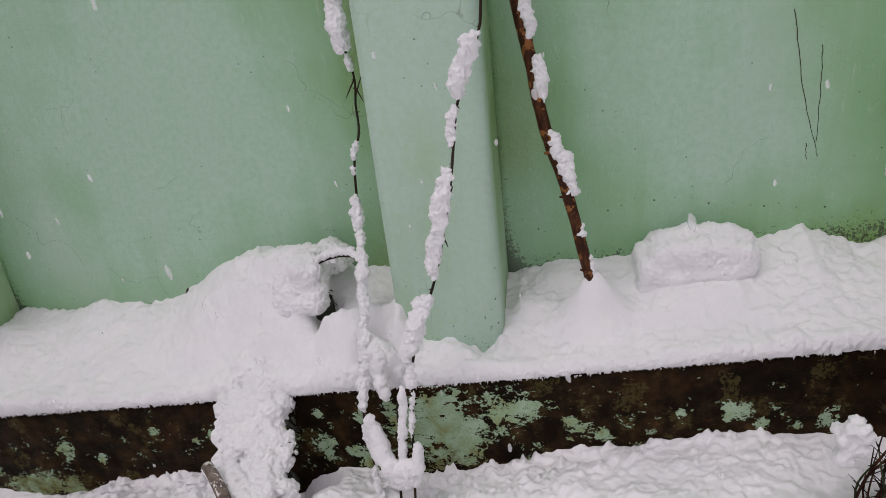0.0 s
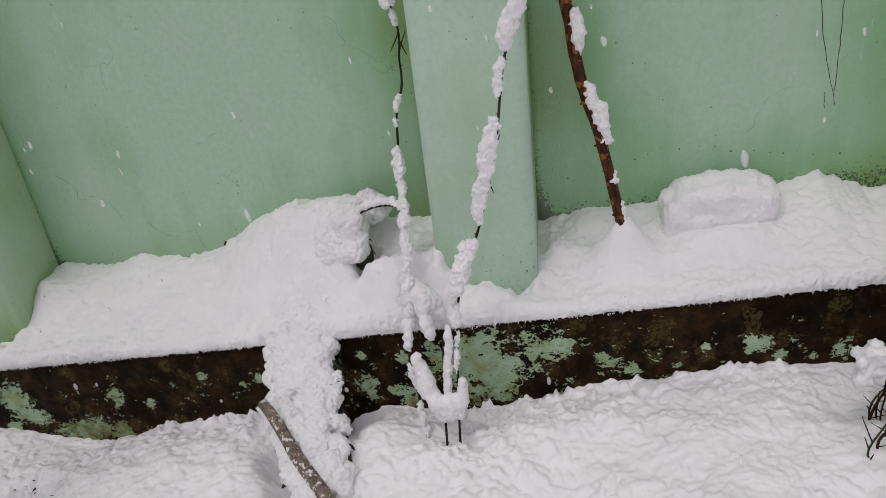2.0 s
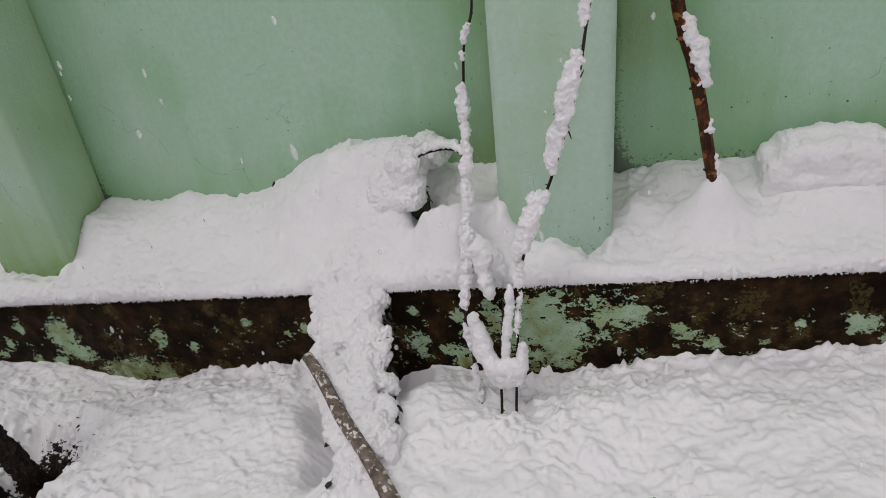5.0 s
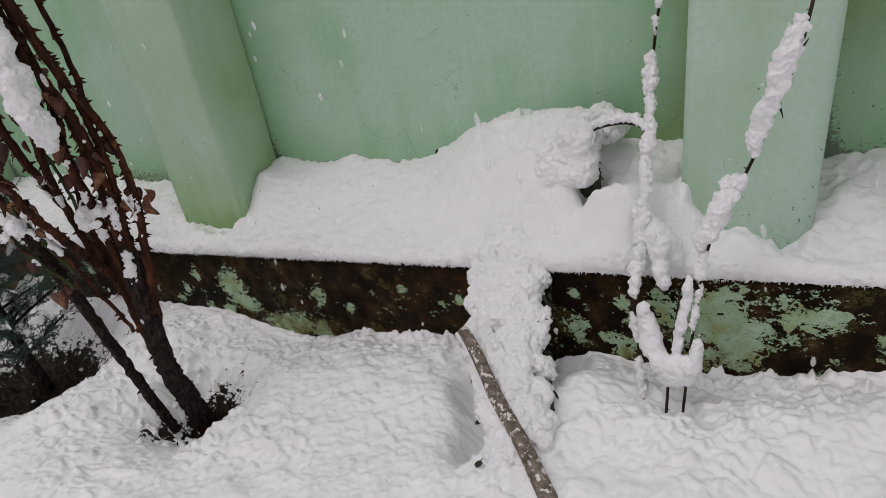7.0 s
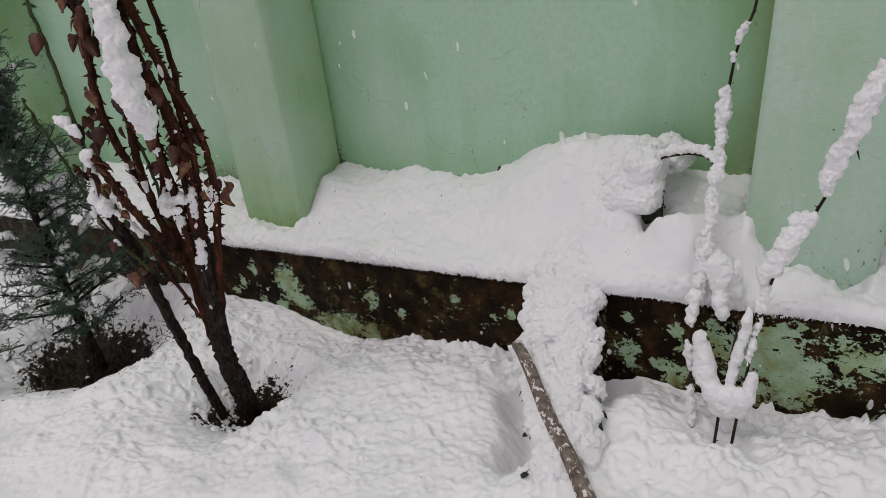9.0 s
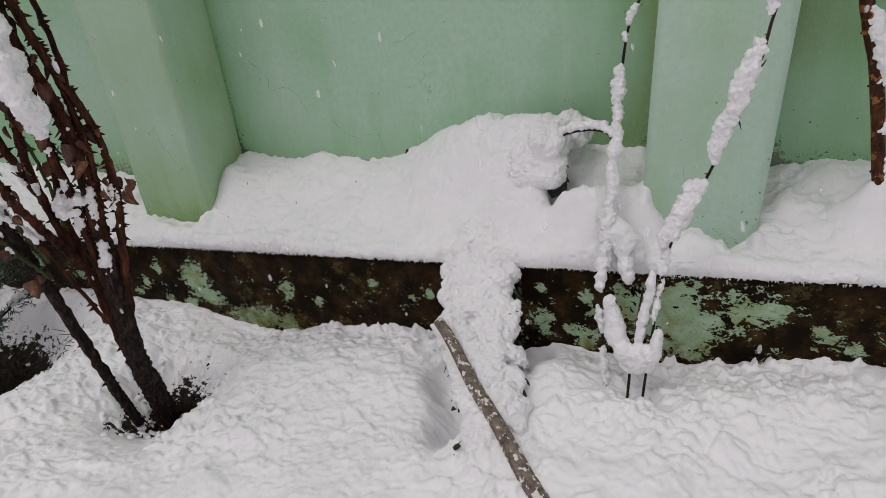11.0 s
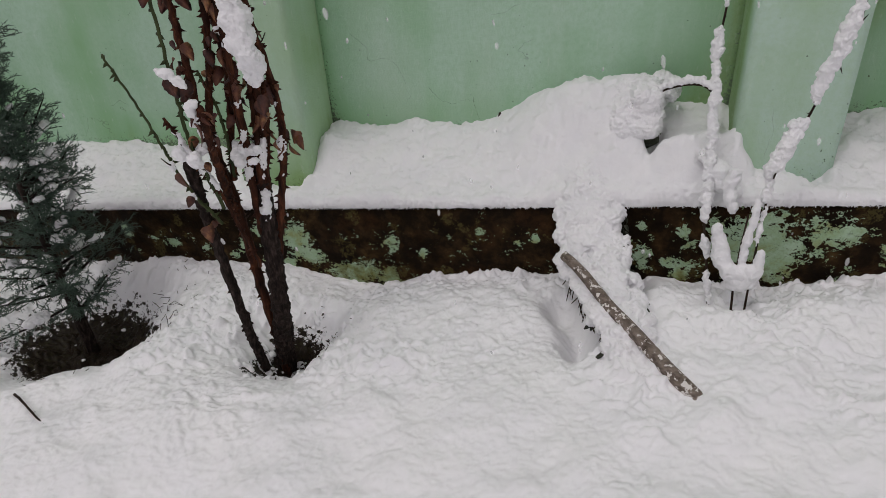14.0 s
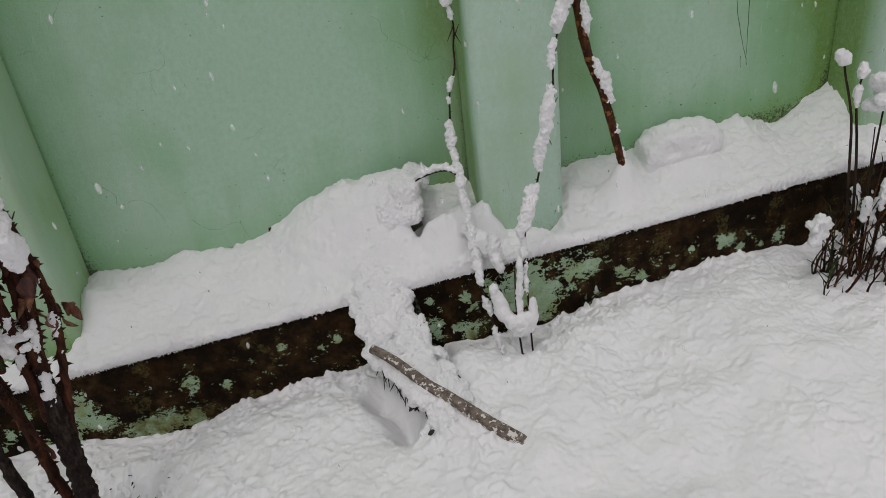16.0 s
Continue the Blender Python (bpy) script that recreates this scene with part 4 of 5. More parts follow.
# ---------------------------------------------------------------- rose bush
def rose_bush(rng):
    base = Vector((-2.02, 1.2, -0.42))
    bush = thing("rose_bush", base, "bare thorny rose bush with brown dead leaves", "rose bush")
    # line through (x, y, height), radii, material
    canes = [
        ("stem", [(-2.015, 1.205, -0.44), (-1.95, 1.145, -0.2), (-1.885, 1.08, 0.05), (-1.875, 1.11, 0.40), (-1.87, 1.12, 0.58)], 0.040, 0.023, OLDWOOD),
        ("stem", [(-1.99, 1.18, -0.44), (-1.968, 1.13, -0.138), (-1.98, 1.12, 0.15), (-1.992, 1.12, 0.38), (-2.005, 1.105, 0.54)], 0.019, 0.015, ROSE),
        ("stem", [(-1.992, 1.115, 0.34), (-1.97, 1.06, 0.44), (-1.92, 0.98, 0.57), (-1.875, 0.91, 0.70), (-1.845, 0.865, 0.82)], 0.014, 0.010, ROSE),
        ("stem", [(-2.02, 1.09, -0.32), (-2.03, 1.06, -0.1), (-2.01, 0.98, 0.40), (-1.98, 0.93, 0.63)], 0.017, 0.018, OLDWOOD),
        ("cane", [(-1.998, 1.115, 0.45), (-2.0, 1.06, 0.66), (-1.94, 0.98, 0.90), (-1.99, 1.04, 1.12), (-2.02, 1.04, 1.5)], 0.012, 0.010, ROSE),
        ("cane", [(-1.98, 1.08, 0.40), (-1.96, 1.05, 0.70), (-1.90, 1.03, 0.90), (-1.87, 1.03, 1.12), (-1.88, 1.02, 1.5)], 0.012, 0.009, ROSE),
        ("cane", [(-1.94, 0.98, 0.45), (-1.94, 0.91, 0.70), (-1.937, 0.90, 0.85), (-1.936, 0.897, 1.144), (-1.95, 0.89, 1.4)], 0.006, 0.004, GREENCANE),
        ("cane", [(-1.95, 0.97, 0.40), (-2.0, 0.92, 0.55), (-2.06, 0.90, 0.77), (-2.13, 0.89, 0.95)], 0.005, 0.003, GREENCANE),
        ("cane", [(-1.90, 1.10, 0.05), (-1.82, 1.13, 0.43), (-1.785, 1.15, 0.63), (-1.79, 1.145, 0.83), (-1.77, 1.055, 1.08), (-1.80, 1.02, 1.5)], 0.013, 0.009, ROSE),
        ("cane", [(-1.87, 1.11, 0.40), (-1.83, 1.11, 0.66), (-1.80, 1.08, 0.90), (-1.80, 1.02, 1.12), (-1.84, 1.0, 1.5)], 0.013, 0.009, ROSE),
        ("cane", [(-1.90, 1.10, 0.45), (-1.86, 1.06, 0.72), (-1.83, 1.02, 0.95), (-1.82, 1.0, 1.15), (-1.86, 0.98, 1.5)], 0.013, 0.009, ROSE),
        ("cane", [(-1.88, 1.11, 0.50), (-1.85, 1.14, 0.75), (-1.83, 1.16, 1.0), (-1.86, 1.15, 1.3)], 0.010, 0.007, ROSE),
        ("cane", [(-1.93, 1.06, 0.52), (-1.93, 1.06, 0.72), (-1.97, 1.06, 0.86)], 0.005, 0.004, GREENCANE),
        ("cane", [(-1.90, 1.04, 0.20), (-1.93, 0.98, 0.48), (-1.95, 0.93, 0.62), (-1.98, 0.88, 0.78)], 0.006, 0.004, ROSE),
        ("cane", [(-1.95, 1.08, 0.5), (-1.90, 1.09, 0.80), (-1.85, 1.08, 1.05), (-1.86, 1.06, 1.5)], 0.011, 0.008, ROSE),
        ("cane", [(-1.87, 1.10, 0.45), (-1.845, 1.10, 0.66), (-1.825, 1.09, 0.86), (-1.82, 1.05, 1.08), (-1.84, 1.02, 1.5)], 0.011, 0.008, ROSE),
        ("cane", [(-1.90, 1.09, 0.30), (-1.885, 1.08, 0.62), (-1.87, 1.06, 0.85), (-1.86, 1.04, 1.1), (-1.88, 1.02, 1.5)], 0.012, 0.009, ROSE),
        ("cane", [(-1.855, 1.12, 0.5), (-1.815, 1.13, 0.72), (-1.80, 1.11, 0.95), (-1.79, 1.06, 1.15), (-1.82, 1.03, 1.5)], 0.010, 0.008, ROSE),
    ]
    lines = []
    for name, pts, r0, r1, material in canes:
        line = spline(pts, 26 if material is OLDWOOD else 12)
        line = [p + Vector((rng.gauss(0, 0.0016), rng.gauss(0, 0.0016), 0)) for p in line]
        stem = under(part(name, Shape().tube(line, r0, r1, 10, 0.17 if material is OLDWOOD else 0.09, rng), material), bush)
        if material is not OLDWOOD or name == "stem":
            s = Shape()
            count = int((line[-1] - line[0]).length / (0.016 if material is ROSE else 0.03))
            for k in range(count):
                i = rng.randrange(1, len(line) - 1)
                p = line[i].lerp(line[i + 1], rng.random())
                d = (line[i + 1] - line[i]).normalized()
                way = d.orthogonal().normalized()
                way = Matrix.Rotation(rng.uniform(0, 6.28), 3, d) @ way
                r = r0 + (r1 - r0) * i / len(line)
                s.spike(p + way * (r * 0.8), way - d * 0.25, rng.uniform(0.012, 0.020), 0.0065)
            tagged(under(part("thorn_cover", s, material), stem), kind="stuff")
            stem.children[0].matrix_parent_inverse = Matrix.Identity(4)
        lines.append((line, name, material))
    leaves = [leaf_mesh("rose_leaf", 0.048, 0.0175, 0.45, DRYLEAF, 0.5, 0.05, 0.5), leaf_mesh("rose_leaf", 0.038, 0.0155, 0.7, DRYLEAF, 0.8, 0.06, -0.7), leaf_mesh("rose_leaf", 0.054, 0.021, 0.3, DRYLEAF, 0.6, 0.05, 0.4)]
    for k in range(56):
        line, name, material = rng.choice(lines[4:11] + lines[14:18] + lines[2:3])
        i = rng.randrange(8, len(line) - 1)
        p = line[i]
        if p.z > 1.35 or p.z < 0.42 or p.x < -2.03:
            continue
        ob = under(part("leaf", leaves[k % 3], DRYLEAF), bush)
        turn = Euler((rng.uniform(-0.8, 0.8), rng.uniform(0.5, 1.6), rng.uniform(-3.1, 3.1)))
        ob.matrix_basis = Matrix.Translation(p + Vector((rng.uniform(-0.012, 0.012), rng.uniform(-0.012, 0.012), 0))) @ turn.to_matrix().to_4x4() @ Matrix.Scale(rng.uniform(0.4, 1.1), 4)
    for cx, cy, cz, count, r in ((-1.94, 0.97, 0.88, 10, 0.03), (-1.95, 1.03, 1.1, 10, 0.03), (-1.785, 1.14, 0.62, 7, 0.022), (-1.965, 0.955, 0.42, 4, 0.015), (-1.845, 0.86, 0.80, 4, 0.012), (-1.82, 1.08, 0.80, 10, 0.04), (-1.93, 1.0, 0.80, 3, 0.03), (-1.83, 1.06, 0.98, 16, 0.045), (-1.84, 1.04, 1.14, 14, 0.045), (-1.99, 1.03, 1.2, 9, 0.03)):
        for k in range(count):
            ob = under(part("leaf", leaves[k % 3], DRYLEAF), bush)
            at = Vector((cx + rng.gauss(0, r), cy + rng.gauss(0, r), cz + rng.gauss(0, r)))
            ob.matrix_basis = Matrix.Translation(at) @ Euler((rng.uniform(-0.8, 0.8), rng.uniform(0.3, 1.7), rng.uniform(-3.1, 3.1))).to_matrix().to_4x4() @ Matrix.Scale(rng.uniform(0.55, 1.1), 4)
    for k in range(14):
        line, name, material = rng.choice(lines)
        p = line[rng.randrange(4, len(line) - 6)]
        d = Vector((rng.uniform(-1, 1), rng.uniform(-0.7, 0.5), rng.uniform(0.0, 0.8)))
        under(part("side_twig", Shape().tube(spline([p, p + d * 0.03, p + d * 0.06 + Vector((0, 0, 0.01))], 3), 0.003, 0.0014, 5), TWIG), bush)
    g = "snow clumps on rose bush"

    def clump(balls, label="clump of fresh snow lodged among rose canes", amp=0.012):
        snow_thing("snow_clump", balls, 0.0042, amp, label, group=g, smooth=2)

    big = spline([(-1.712, 0.945, 0.87), (-1.72, 0.935, 0.93), (-1.733, 0.935, 1.015), (-1.745, 0.955, 1.14), (-1.77, 0.97, 1.32)], 8)
    clump(on_line(big, 0, 1, 0.028, rng, 0.0, (0, 0.2), 0.1, 1.0, 2.2), "long clot of snow lodged among rose canes", 0.02)
    clump([(-1.87 + rng.uniform(-0.055, 0.05), 1.06 + rng.uniform(-0.03, 0.03), 0.60 + rng.uniform(-0.02, 0.03), rng.uniform(0.012, 0.022), 0.9) for k in range(18)], "cap of snow on a sawn rose stem")
    clump([(-1.955 + rng.uniform(-0.045, 0.045), 0.91 + rng.uniform(-0.03, 0.03), 0.655 + rng.uniform(-0.01, 0.02), rng.uniform(0.014, 0.022), 0.9) for k in range(14)], "cap of snow on a sawn rose stem")
    clump(on_line(spline([(-1.845, 0.86, 0.83), (-1.862, 0.86, 0.82), (-1.875, 0.87, 0.76)], 4), 0, 1, 0.015, rng, 0.6, (-0.4, -0.2), 0.25))
    clump(on_line(spline([(-1.87, 0.86, 0.87), (-1.91, 0.86, 0.90), (-1.945, 0.86, 0.91)], 4), 0, 1, 0.014, rng, 0.6, (0, 0), 0.25))
    clump(on_line(lines[8][0], 0.30, 0.40, 0.012, rng, 0.2, (-0.3, -0.6), 0.2))
    clump(on_line(lines[9][0], 0.12, 0.24, 0.013, rng, 0.2, (0.2, -0.8), 0.2))
    clump(on_line(lines[10][0], 0.03, 0.10, 0.014, rng, 0.2, (0.1, -0.6), 0.2))
    clump(on_line(lines[13][0], 0.4, 0.9, 0.013, rng, 0.7, (0, 0), 0.25))
    clump(on_line(lines[0][0], 0.3, 0.42, 0.016, rng, 0.2, (0.8, -0.5), 0.25))
    clump(on_line(lines[0][0], 0.70, 0.82, 0.018, rng, 0.2, (0.6, -0.8), 0.25))
    for k in range(30):
        line = rng.choice(lines[4:12])[0]
        a = rng.uniform(0.03, 0.55)
        clump(on_line(line, a, a + 0.03, rng.uniform(0.007, 0.014), rng, 0.6, (rng.uniform(-0.7, 0.7), -0.6), 0.3), "small clot of snow on a rose cane", 0.006)
    # crumbs of snow and litter round the foot
    litter = Shape()
    for k in range(170):
        p = Vector((rng.gauss(-1.89, 0.06), rng.gauss(1.20, 0.065), 0))
        p.z = float(ground_height(np.array(p.x), np.array(p.y))) + rng.uniform(0.0, 0.012)
        d = Vector((rng.uniform(-1, 1), rng.uniform(-1, 1), rng.uniform(-0.1, 0.6))).normalized()
        litter.tube([p, p + d * rng.uniform(0.006, 0.022)], rng.choice((0.0014, 0.002, 0.004)), 0.001, 4)
    tagged(part("leaf_litter", litter, TWIG), "dead twigs and leaf crumbs round the rose's foot", "litter", kind="stuff")
    crumbs = []
    for k in range(110):
        x, y = rng.gauss(-1.93, 0.10), rng.gauss(1.17, 0.10)
        crumbs.append((x, y, float(ground_height(np.array(x), np.array(y))) + 0.002, rng.uniform(0.006, 0.017), 0.9))
    tagged(new("snow_crumbs", snow_mesh("snow_crumbs", crumbs, 0.0045, 0.006, SNOW, 2)), "crumbs of snow fallen round the rose's foot", "snow", kind="stuff")


rose_bush(random.Random(12))


# ---------------------------------------------------------------- juniper
def juniper(rng):
    base = Vector((-2.96, 1.18, -0.46))
    tree = thing("juniper", base, "young green juniper with snow on its branches", "juniper")
    trunk = spline([base, base + Vector((0.01, -0.01, 0.3)), base + Vector((-0.01, 0.0, 0.8)), base + Vector((0, 0, 1.5))], 6)
    under(part("trunk", Shape().tube(trunk, 0.028, 0.008, 9, 0.1, rng), OLDWOOD), tree)
    sprays, pads = Shape(), []
    for k in range(84):
        u = (k + rng.random()) / 84
        start = base + Vector((0, 0, 0.20 + 1.2 * u))
        a = rng.uniform(0, 6.283)
        out = Vector((math.cos(a), math.sin(a), 0))
        reach = (0.44 - 0.33 * u) * rng.uniform(0.6, 1.05) * (1 - 0.5 * max(0, out.x))
        limb = spline([start, start + out * reach * 0.5 + Vector((0, 0, 0.05)), start + out * reach + Vector((0, 0, rng.uniform(0.02, 0.16)))], 6)
        if limb[-1].y > 1.56:
            limb = [Vector((p.x, min(p.y, 1.57), p.z)) for p in limb]
        under(part("branch", Shape().tube(limb, 0.007, 0.002, 5), OLDWOOD), tree)
        for j in range(44):
            i = rng.randrange(2, len(limb))
            p = limb[i] + Vector((rng.gauss(0, 0.012), rng.gauss(0, 0.012), rng.gauss(0, 0.012)))
            d = (out * rng.uniform(0.1, 1) + Vector((rng.uniform(-0.8, 0.8), rng.uniform(-0.8, 0.8), rng.uniform(-0.35, 0.6)))).normalized()
            length = rng.uniform(0.03, 0.08)
            tip = p + d * length
            if tip.y > 1.6:
                continue
            sprays.spike(p, d, length, 0.0016)
            for q in range(8):
                s = p.lerp(tip, 0.15 + 0.1 * q)
                w = (d * 0.9 + Vector((rng.uniform(-1, 1), rng.uniform(-1, 1), rng.uniform(-1, 1)))).normalized()
                sprays.spike(s, w, rng.uniform(0.013, 0.024), 0.0021)
        if rng.random() < 0.9:
            pads.append((limb, rng.uniform(0.014, 0.034)))
    tagged(under(part("needles", sprays, NEEDLE, smooth=False), tree), kind="stuff")
    for limb, r in pads:
        a = rng.uniform(0.3, 0.6)
        snow_thing("snow_clump", on_line(limb, a, min(1, a + rng.uniform(0.15, 0.45)), r, rng, 0.7, (0, 0), 0.3, 0.7), 0.0065, 0.014, "pad of snow on a juniper branch", group="snow pads on juniper", smooth=3)
    crumbs = []
    for k in range(16):
        x, y = rng.gauss(-2.85, 0.17), rng.gauss(1.13, 0.15)
        crumbs.append((x, y, float(ground_height(np.array(x), np.array(y))) + 0.001, rng.uniform(0.006, 0.014), 0.7))
    tagged(new("snow_crumbs", snow_mesh("snow_crumbs", crumbs, 0.005, 0.008, SNOW, 2)), "crumbs of snow on the bare earth under a juniper", "snow", kind="stuff")
    litter = Shape()
    for k in range(800):
        p = Vector((rng.gauss(-2.90, 0.18), rng.gauss(1.15, 0.13), 0))
        p.z = float(ground_height(np.array(p.x), np.array(p.y))) + rng.uniform(0.0, 0.012)
        d = Vector((rng.uniform(-1, 1), rng.uniform(-1, 1), rng.uniform(-0.1, 0.5))).normalized()
        litter.tube([p, p + d * rng.uniform(0.01, 0.05)], 0.0016, 0.0008, 4)
    tagged(part("leaf_litter", litter, TWIG), "dead needles and twigs on bare earth under a juniper", "litter", kind="stuff")


juniper(random.Random(21))


# ---------------------------------------------------------------- cut-back bush at the other end
def twiggy_bush(rng):
    base = Vector((0.97, 1.31, 0.09))
    bush = thing("twiggy_bush", base, "bare brown twiggy bush with snow on its tips", "bush")
    tips = []
    for k in range(100):
        foot = base + Vector((rng.uniform(-0.18, 0.2), rng.uniform(-0.12, 0.12), -0.07))
        tall = float(ease(-0.12, 0.10, np.array(foot.x - base.x)))
        top = Vector((foot.x + rng.uniform(-0.04, 0.11), foot.y + rng.uniform(-0.08, 0.08), base.z + rng.uniform(0.10, 0.24 + 0.40 * tall)))
        line = spline([foot, foot.lerp(top, 0.5) + Vector((rng.gauss(0, 0.022), rng.gauss(0, 0.022), 0)), top], 5)
        stem = under(part("stem", Shape().tube(line, rng.uniform(0.003, 0.0062), 0.002, 6, 0.1, rng), rng.choice((TWIG, STAKE, GREENCANE, ROSE))), bush)
        tips.append(line)
        for j in range(4):
            p = line[rng.randrange(3, len(line))]
            d = Vector((rng.uniform(-1, 1), rng.uniform(-1, 1), rng.uniform(0.3, 1.2))).normalized()
            under(part("side_twig", Shape().tube([p, p + d * rng.uniform(0.03, 0.07)], 0.0022, 0.001, 4), TWIG), bush)
    g = "snow clumps on twiggy bush"

    def clump(balls, label="clump of fresh snow on bare twigs"):
        snow_thing("snow_clump", balls, 0.005, 0.012, label, group=g, smooth=3)

    clump([(0.745 + rng.uniform(-0.028, 0.028), 1.295 + rng.uniform(-0.02, 0.02), 0.335 + rng.uniform(-0.045, 0.045), rng.uniform(0.012, 0.02), 1) for k in range(46)])
    clump([(0.965 + rng.uniform(-0.05, 0.07), 1.35 + rng.uniform(-0.04, 0.04), 0.80 + rng.uniform(-0.055, 0.05), rng.uniform(0.02, 0.036), 1) for k in range(36)], "heavy cap of snow on bare twigs")
    shoots = [spline([(0.93, 1.34, 0.05), (0.88, 1.35, 0.5), (0.85, 1.35, 0.72), (0.80, 1.35, 0.88), (0.78, 1.35, 0.95)], 6), spline([(0.95, 1.34, 0.05), (0.90, 1.35, 0.55), (0.86, 1.35, 0.78), (0.87, 1.35, 0.90)], 6), spline([(0.99, 1.34, 0.05), (0.97, 1.35, 0.4), (0.97, 1.35, 0.8)], 6)]
    for line in shoots:
        under(part("stem", Shape().tube(line, 0.006, 0.003, 7, 0.1, rng), TWIG), bush)
    clump(on_line(shoots[0], 0.86, 1.0, 0.022, rng, 0.3, (0, 0), 0.25))
    clump(on_line(shoots[1], 0.88, 1.0, 0.02, rng, 0.3, (0, 0), 0.25))
    clump(on_line(shoots[1], 0.62, 0.8, 0.014, rng, 0.3, (0, 0), 0.25))
    for line in rng.sample(tips, 16):
        clump(on_line(line, 0.75, 1.0, rng.uniform(0.012, 0.02), rng, 0.5, (0, -0.3), 0.3))


twiggy_bush(random.Random(33))


def fallen_twig(rng):
    line = []
    for u in np.linspace(0, 1, 12):
        x, y = -2.77 + 0.28 * u, 0.665 - 0.13 * u
        line.append(Vector((x, y, float(ground_height(np.array(x), np.array(y))) + 0.006 + 0.012 * math.sin(u * 5))))
    tw = thing("fallen_twig", line[0], "thin dark thorny twig lying on the snow", "twig")
    under(part("stem", Shape().tube(line, 0.0045, 0.0025, 6, 0.15, rng), TWIG), tw)
    for i in (3, 6, 9):
        d = Vector((rng.uniform(0, 1), rng.uniform(-1, 1), 0.5)).normalized()
        under(part("side_twig", Shape().tube([line[i], line[i] + d * 0.035], 0.0022, 0.001, 5), TWIG), tw)


fallen_twig(random.Random(6))


# ---------------------------------------------------------------- small marks on the wall
def face_y(x, z, y0):
    """The wall's uneven face at a place."""
    return y0 + float(0.004 * fbm(np.array(x + y0), np.array(z - lev(x)), 0.5, 41, 2))


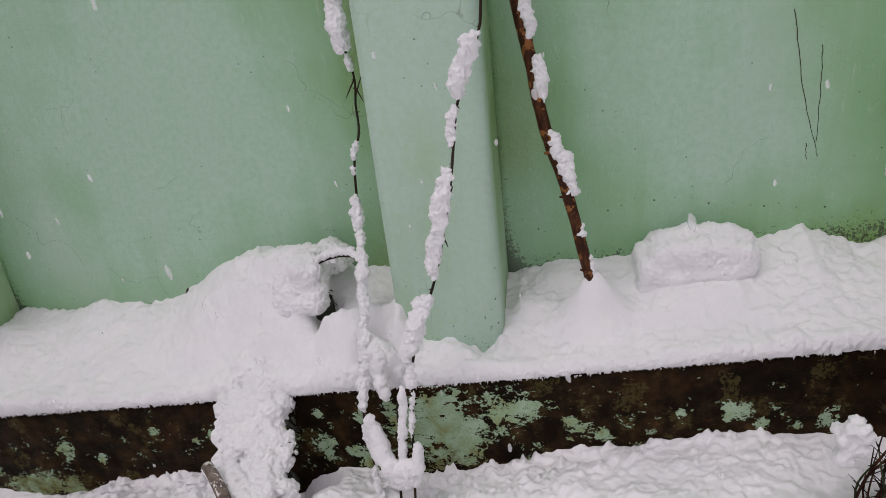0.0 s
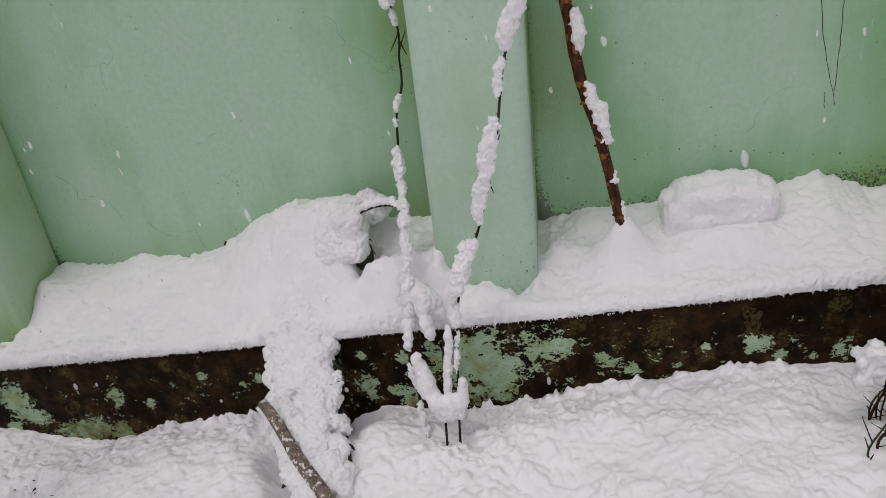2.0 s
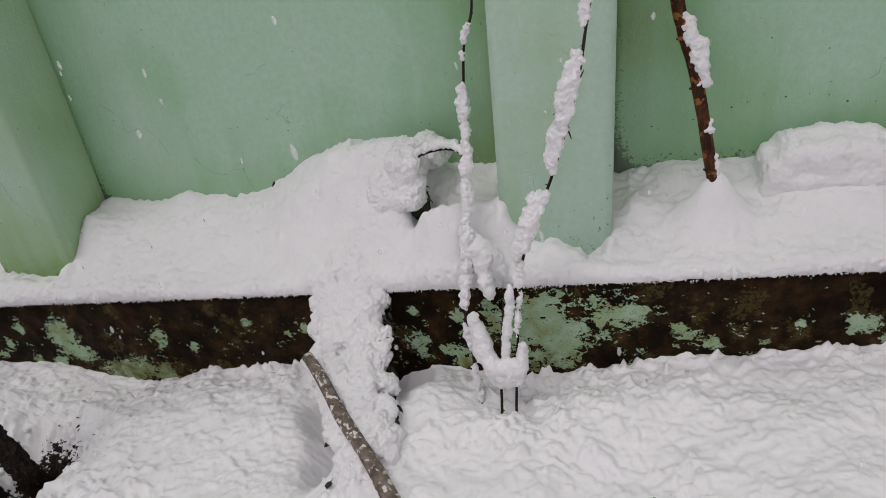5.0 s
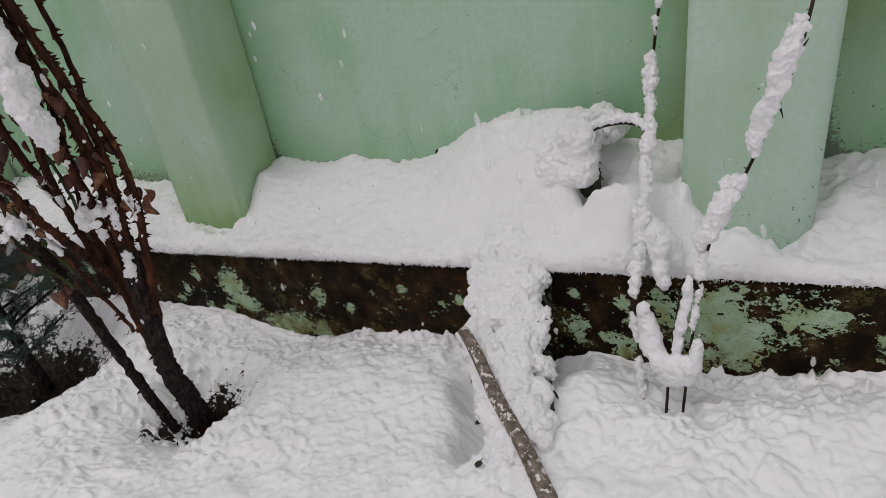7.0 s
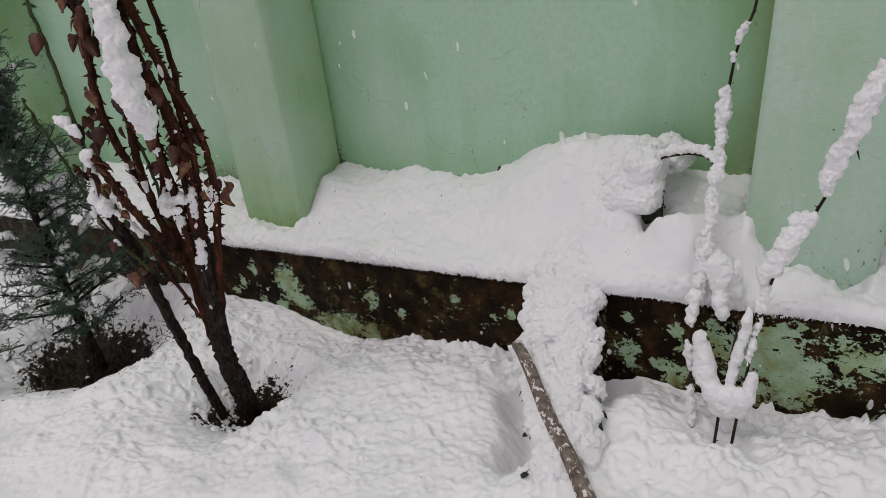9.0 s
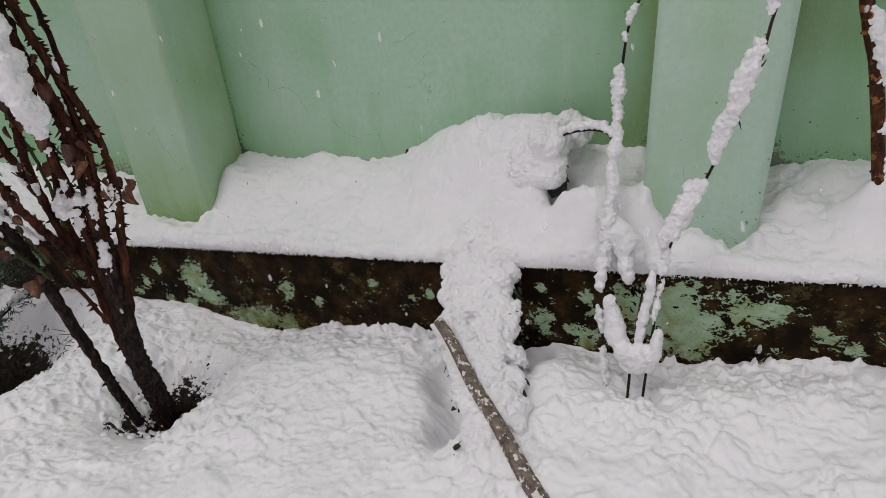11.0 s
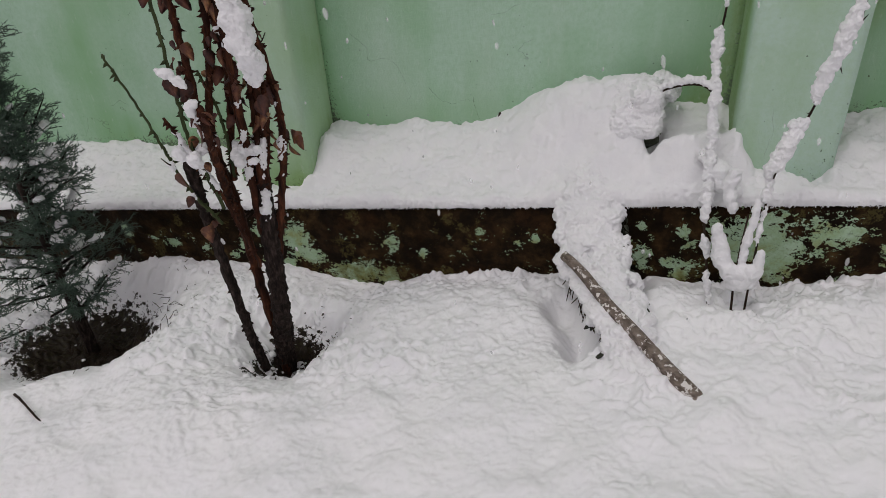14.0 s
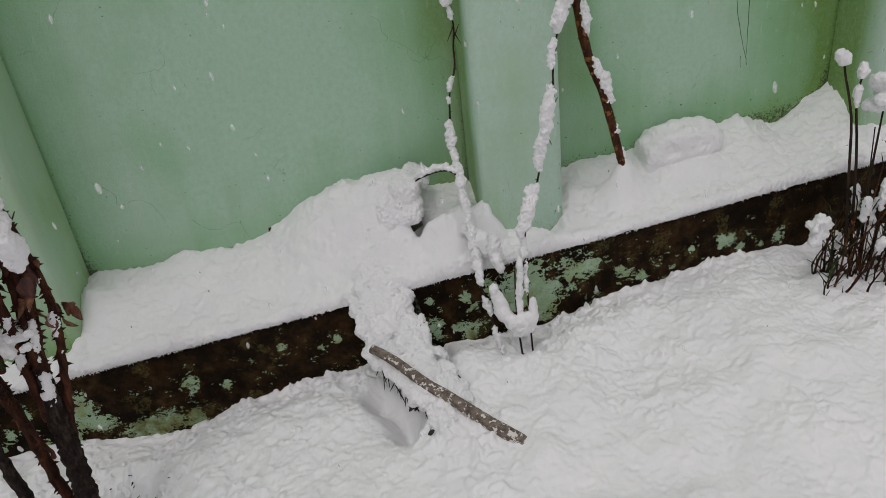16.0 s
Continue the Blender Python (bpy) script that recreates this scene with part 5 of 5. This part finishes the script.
def wall_marks(rng):
    panel = bpy.data.objects["wall_panel_5"]
    left = bpy.data.objects["wall_panel_4"]
    for pts in ([(0.755, 1.2), (0.78, 1.07), (0.805, 0.951), (0.845, 0.809), (0.851, 0.785)], [(0.835, 1.10), (0.840, 1.021), (0.843, 0.933), (0.846, 0.83)], [(0.817, 0.827), (0.823, 0.779)]):
        line = [Vector((x, face_y(x, z, PANEL) - 0.0005, z)) for x, z in pts]
        line = [p + Vector((rng.uniform(-0.002, 0.002), 0, 0)) for p in spline(line, 5)]
        part("crack", Shape().tube(line, 0.0011, 0.0008, 5, 0.3, rng), TWIG, panel)
    chips = [Shape().tube([Vector((0, 0.002, 0)), Vector((0, -0.0016, 0))], r, r * 0.6, 7, 0.35, rng).mesh("chip", CHIPPED) for r in (0.0014, 0.0022, 0.0036)]
    row = [0.26, 0.30, 0.34, 0.40, 0.46, 0.51, 0.56, 0.63, 0.68, 0.72, 0.76, 0.81, 0.89, 0.98, 1.02]
    holes = [(x, float(np.interp(x, (0.26, 0.34, 0.46, 0.68, 1.02), (0.334, 0.356, 0.345, 0.288, 0.218)))) for x in row]
    holes += [(0.97, 0.143), (0.90, 0.167), (-0.01, 0.342), (0.04, 0.298), (0.06, 0.29), (-0.05, 0.255), (-0.03, 0.242), (0.01, 0.177), (0.04, 0.193), (0.10, 0.202)]
    for k, (x, d) in enumerate(holes):
        ob = part("chip", chips[2 if k % 3 == 0 else 1], CHIPPED, panel)
        z = float(lev(x)) + d + rng.gauss(0, 0.004)
        ob.location = (x, face_y(x, z, PANEL) - 0.0005, z)
    scratch = bpy.data.objects["wall_pier_3"]
    for x0, z0, x1, z1 in ((-2.345, 1.06, -2.31, 0.66), (-2.30, 0.98, -2.275, 0.70)):
        line = [Vector((x0 + (x1 - x0) * u, face_y(x0 + (x1 - x0) * u, z0 + (z1 - z0) * u, PIER) + 0.0004, z0 + (z1 - z0) * u)) for u in np.linspace(0, 1, 14)]
        part("scratch", Shape().tube(line, 0.0012, 0.001, 4, 0.3, rng), PANELS, scratch)
    for pts in ([(-1.896, 0.732), (-1.826, 0.668), (-1.822, 0.619), (-1.752, 0.628), (-1.703, 0.604), (-1.663, 0.521)], [(-1.567, 0.507), (-1.522, 0.461), (-1.469, 0.443), (-1.418, 0.464), (-1.375, 0.457)], [(-1.381, 0.475), (-1.373, 0.424), (-1.353, 0.381)]):
        line = spline([Vector((x, 0, z)) for x, z in pts], 6)
        line = [Vector((p.x + rng.uniform(-0.003, 0.003), face_y(p.x, p.z, PANEL) + 0.0004, p.z + rng.uniform(-0.003, 0.003))) for p in line]
        part("crack", Shape().tube(line, 0.0008, 0.0006, 4, 0.4, rng), CHIPPED, left)
    for k in range(12):
        x = rng.uniform(-1.9, -0.5)
        ob = part("chip", chips[k % 2], CHIPPED, left)
        z = float(lev(x)) + rng.uniform(0.25, 0.7)
        ob.location = (x, face_y(x, z, PANEL) - 0.0005, z)
    pier = bpy.data.objects["wall_pier_4"]
    for k in range(26):
        x = rng.uniform(-0.38, -0.08)
        ob = part("chip", chips[k % 2], CHIPPED, pier)
        z = float(lev(x)) + 0.05 + abs(rng.gauss(0, 0.09))
        ob.location = (x, face_y(x, z, PIER) - 0.0005, z)
    nub = part("plug", Shape().tube([Vector((-1.268, PANEL + 0.01, 0.405)), Vector((-1.268, PANEL - 0.008, 0.405))], 0.013, 0.009, 8, 0.4, rng), TWIG, left, "dark rusty plug in the wall")


wall_marks(random.Random(17))


# ---------------------------------------------------------------- snow in the air
def flakes(rng):
    balls, m = Shape(), bpy.data.materials.new("drifting_flake")
    m.use_nodes = True
    n, l = m.node_tree.nodes, m.node_tree.links
    clear, mix = n.new("ShaderNodeBsdfTransparent"), n.new("ShaderNodeMixShader")
    n["Principled BSDF"].inputs["Base Color"].default_value = (0.92, 0.92, 0.93, 1)
    n["Principled BSDF"].inputs["Roughness"].default_value = 0.7
    mix.inputs[0].default_value = 0.3
    l.new(clear.outputs[0], mix.inputs[1])
    l.new(n["Principled BSDF"].outputs[0], mix.inputs[2])
    l.new(mix.outputs[0], n["Material Output"].inputs[0])
    for k in range(150):        # wind-drawn flakes, thin at both ends
        c = Vector((rng.uniform(-2.7, 1.5), rng.uniform(0.55, 1.55), rng.uniform(0.15, 1.6)))
        r = rng.choice((0.0024, 0.0032, 0.0042, 0.006)) * rng.uniform(0.8, 1.2)
        lean, long = rng.uniform(-0.15, 0.5), rng.uniform(1.3, 2.8)
        s = len(balls.v)
        for q in BALL_V:
            balls.v.append(c + Vector((q[0] * r * rng.uniform(0.75, 1.1) - q[2] * r * lean * long * 0.5, q[1] * r * 0.6, q[2] * r * long)))
        balls.f += (BALL_F + s).tolist()
    tagged(part("falling_snow", balls, m), "fluffy snowflakes falling through the air", "snow", kind="stuff")


flakes(random.Random(8))
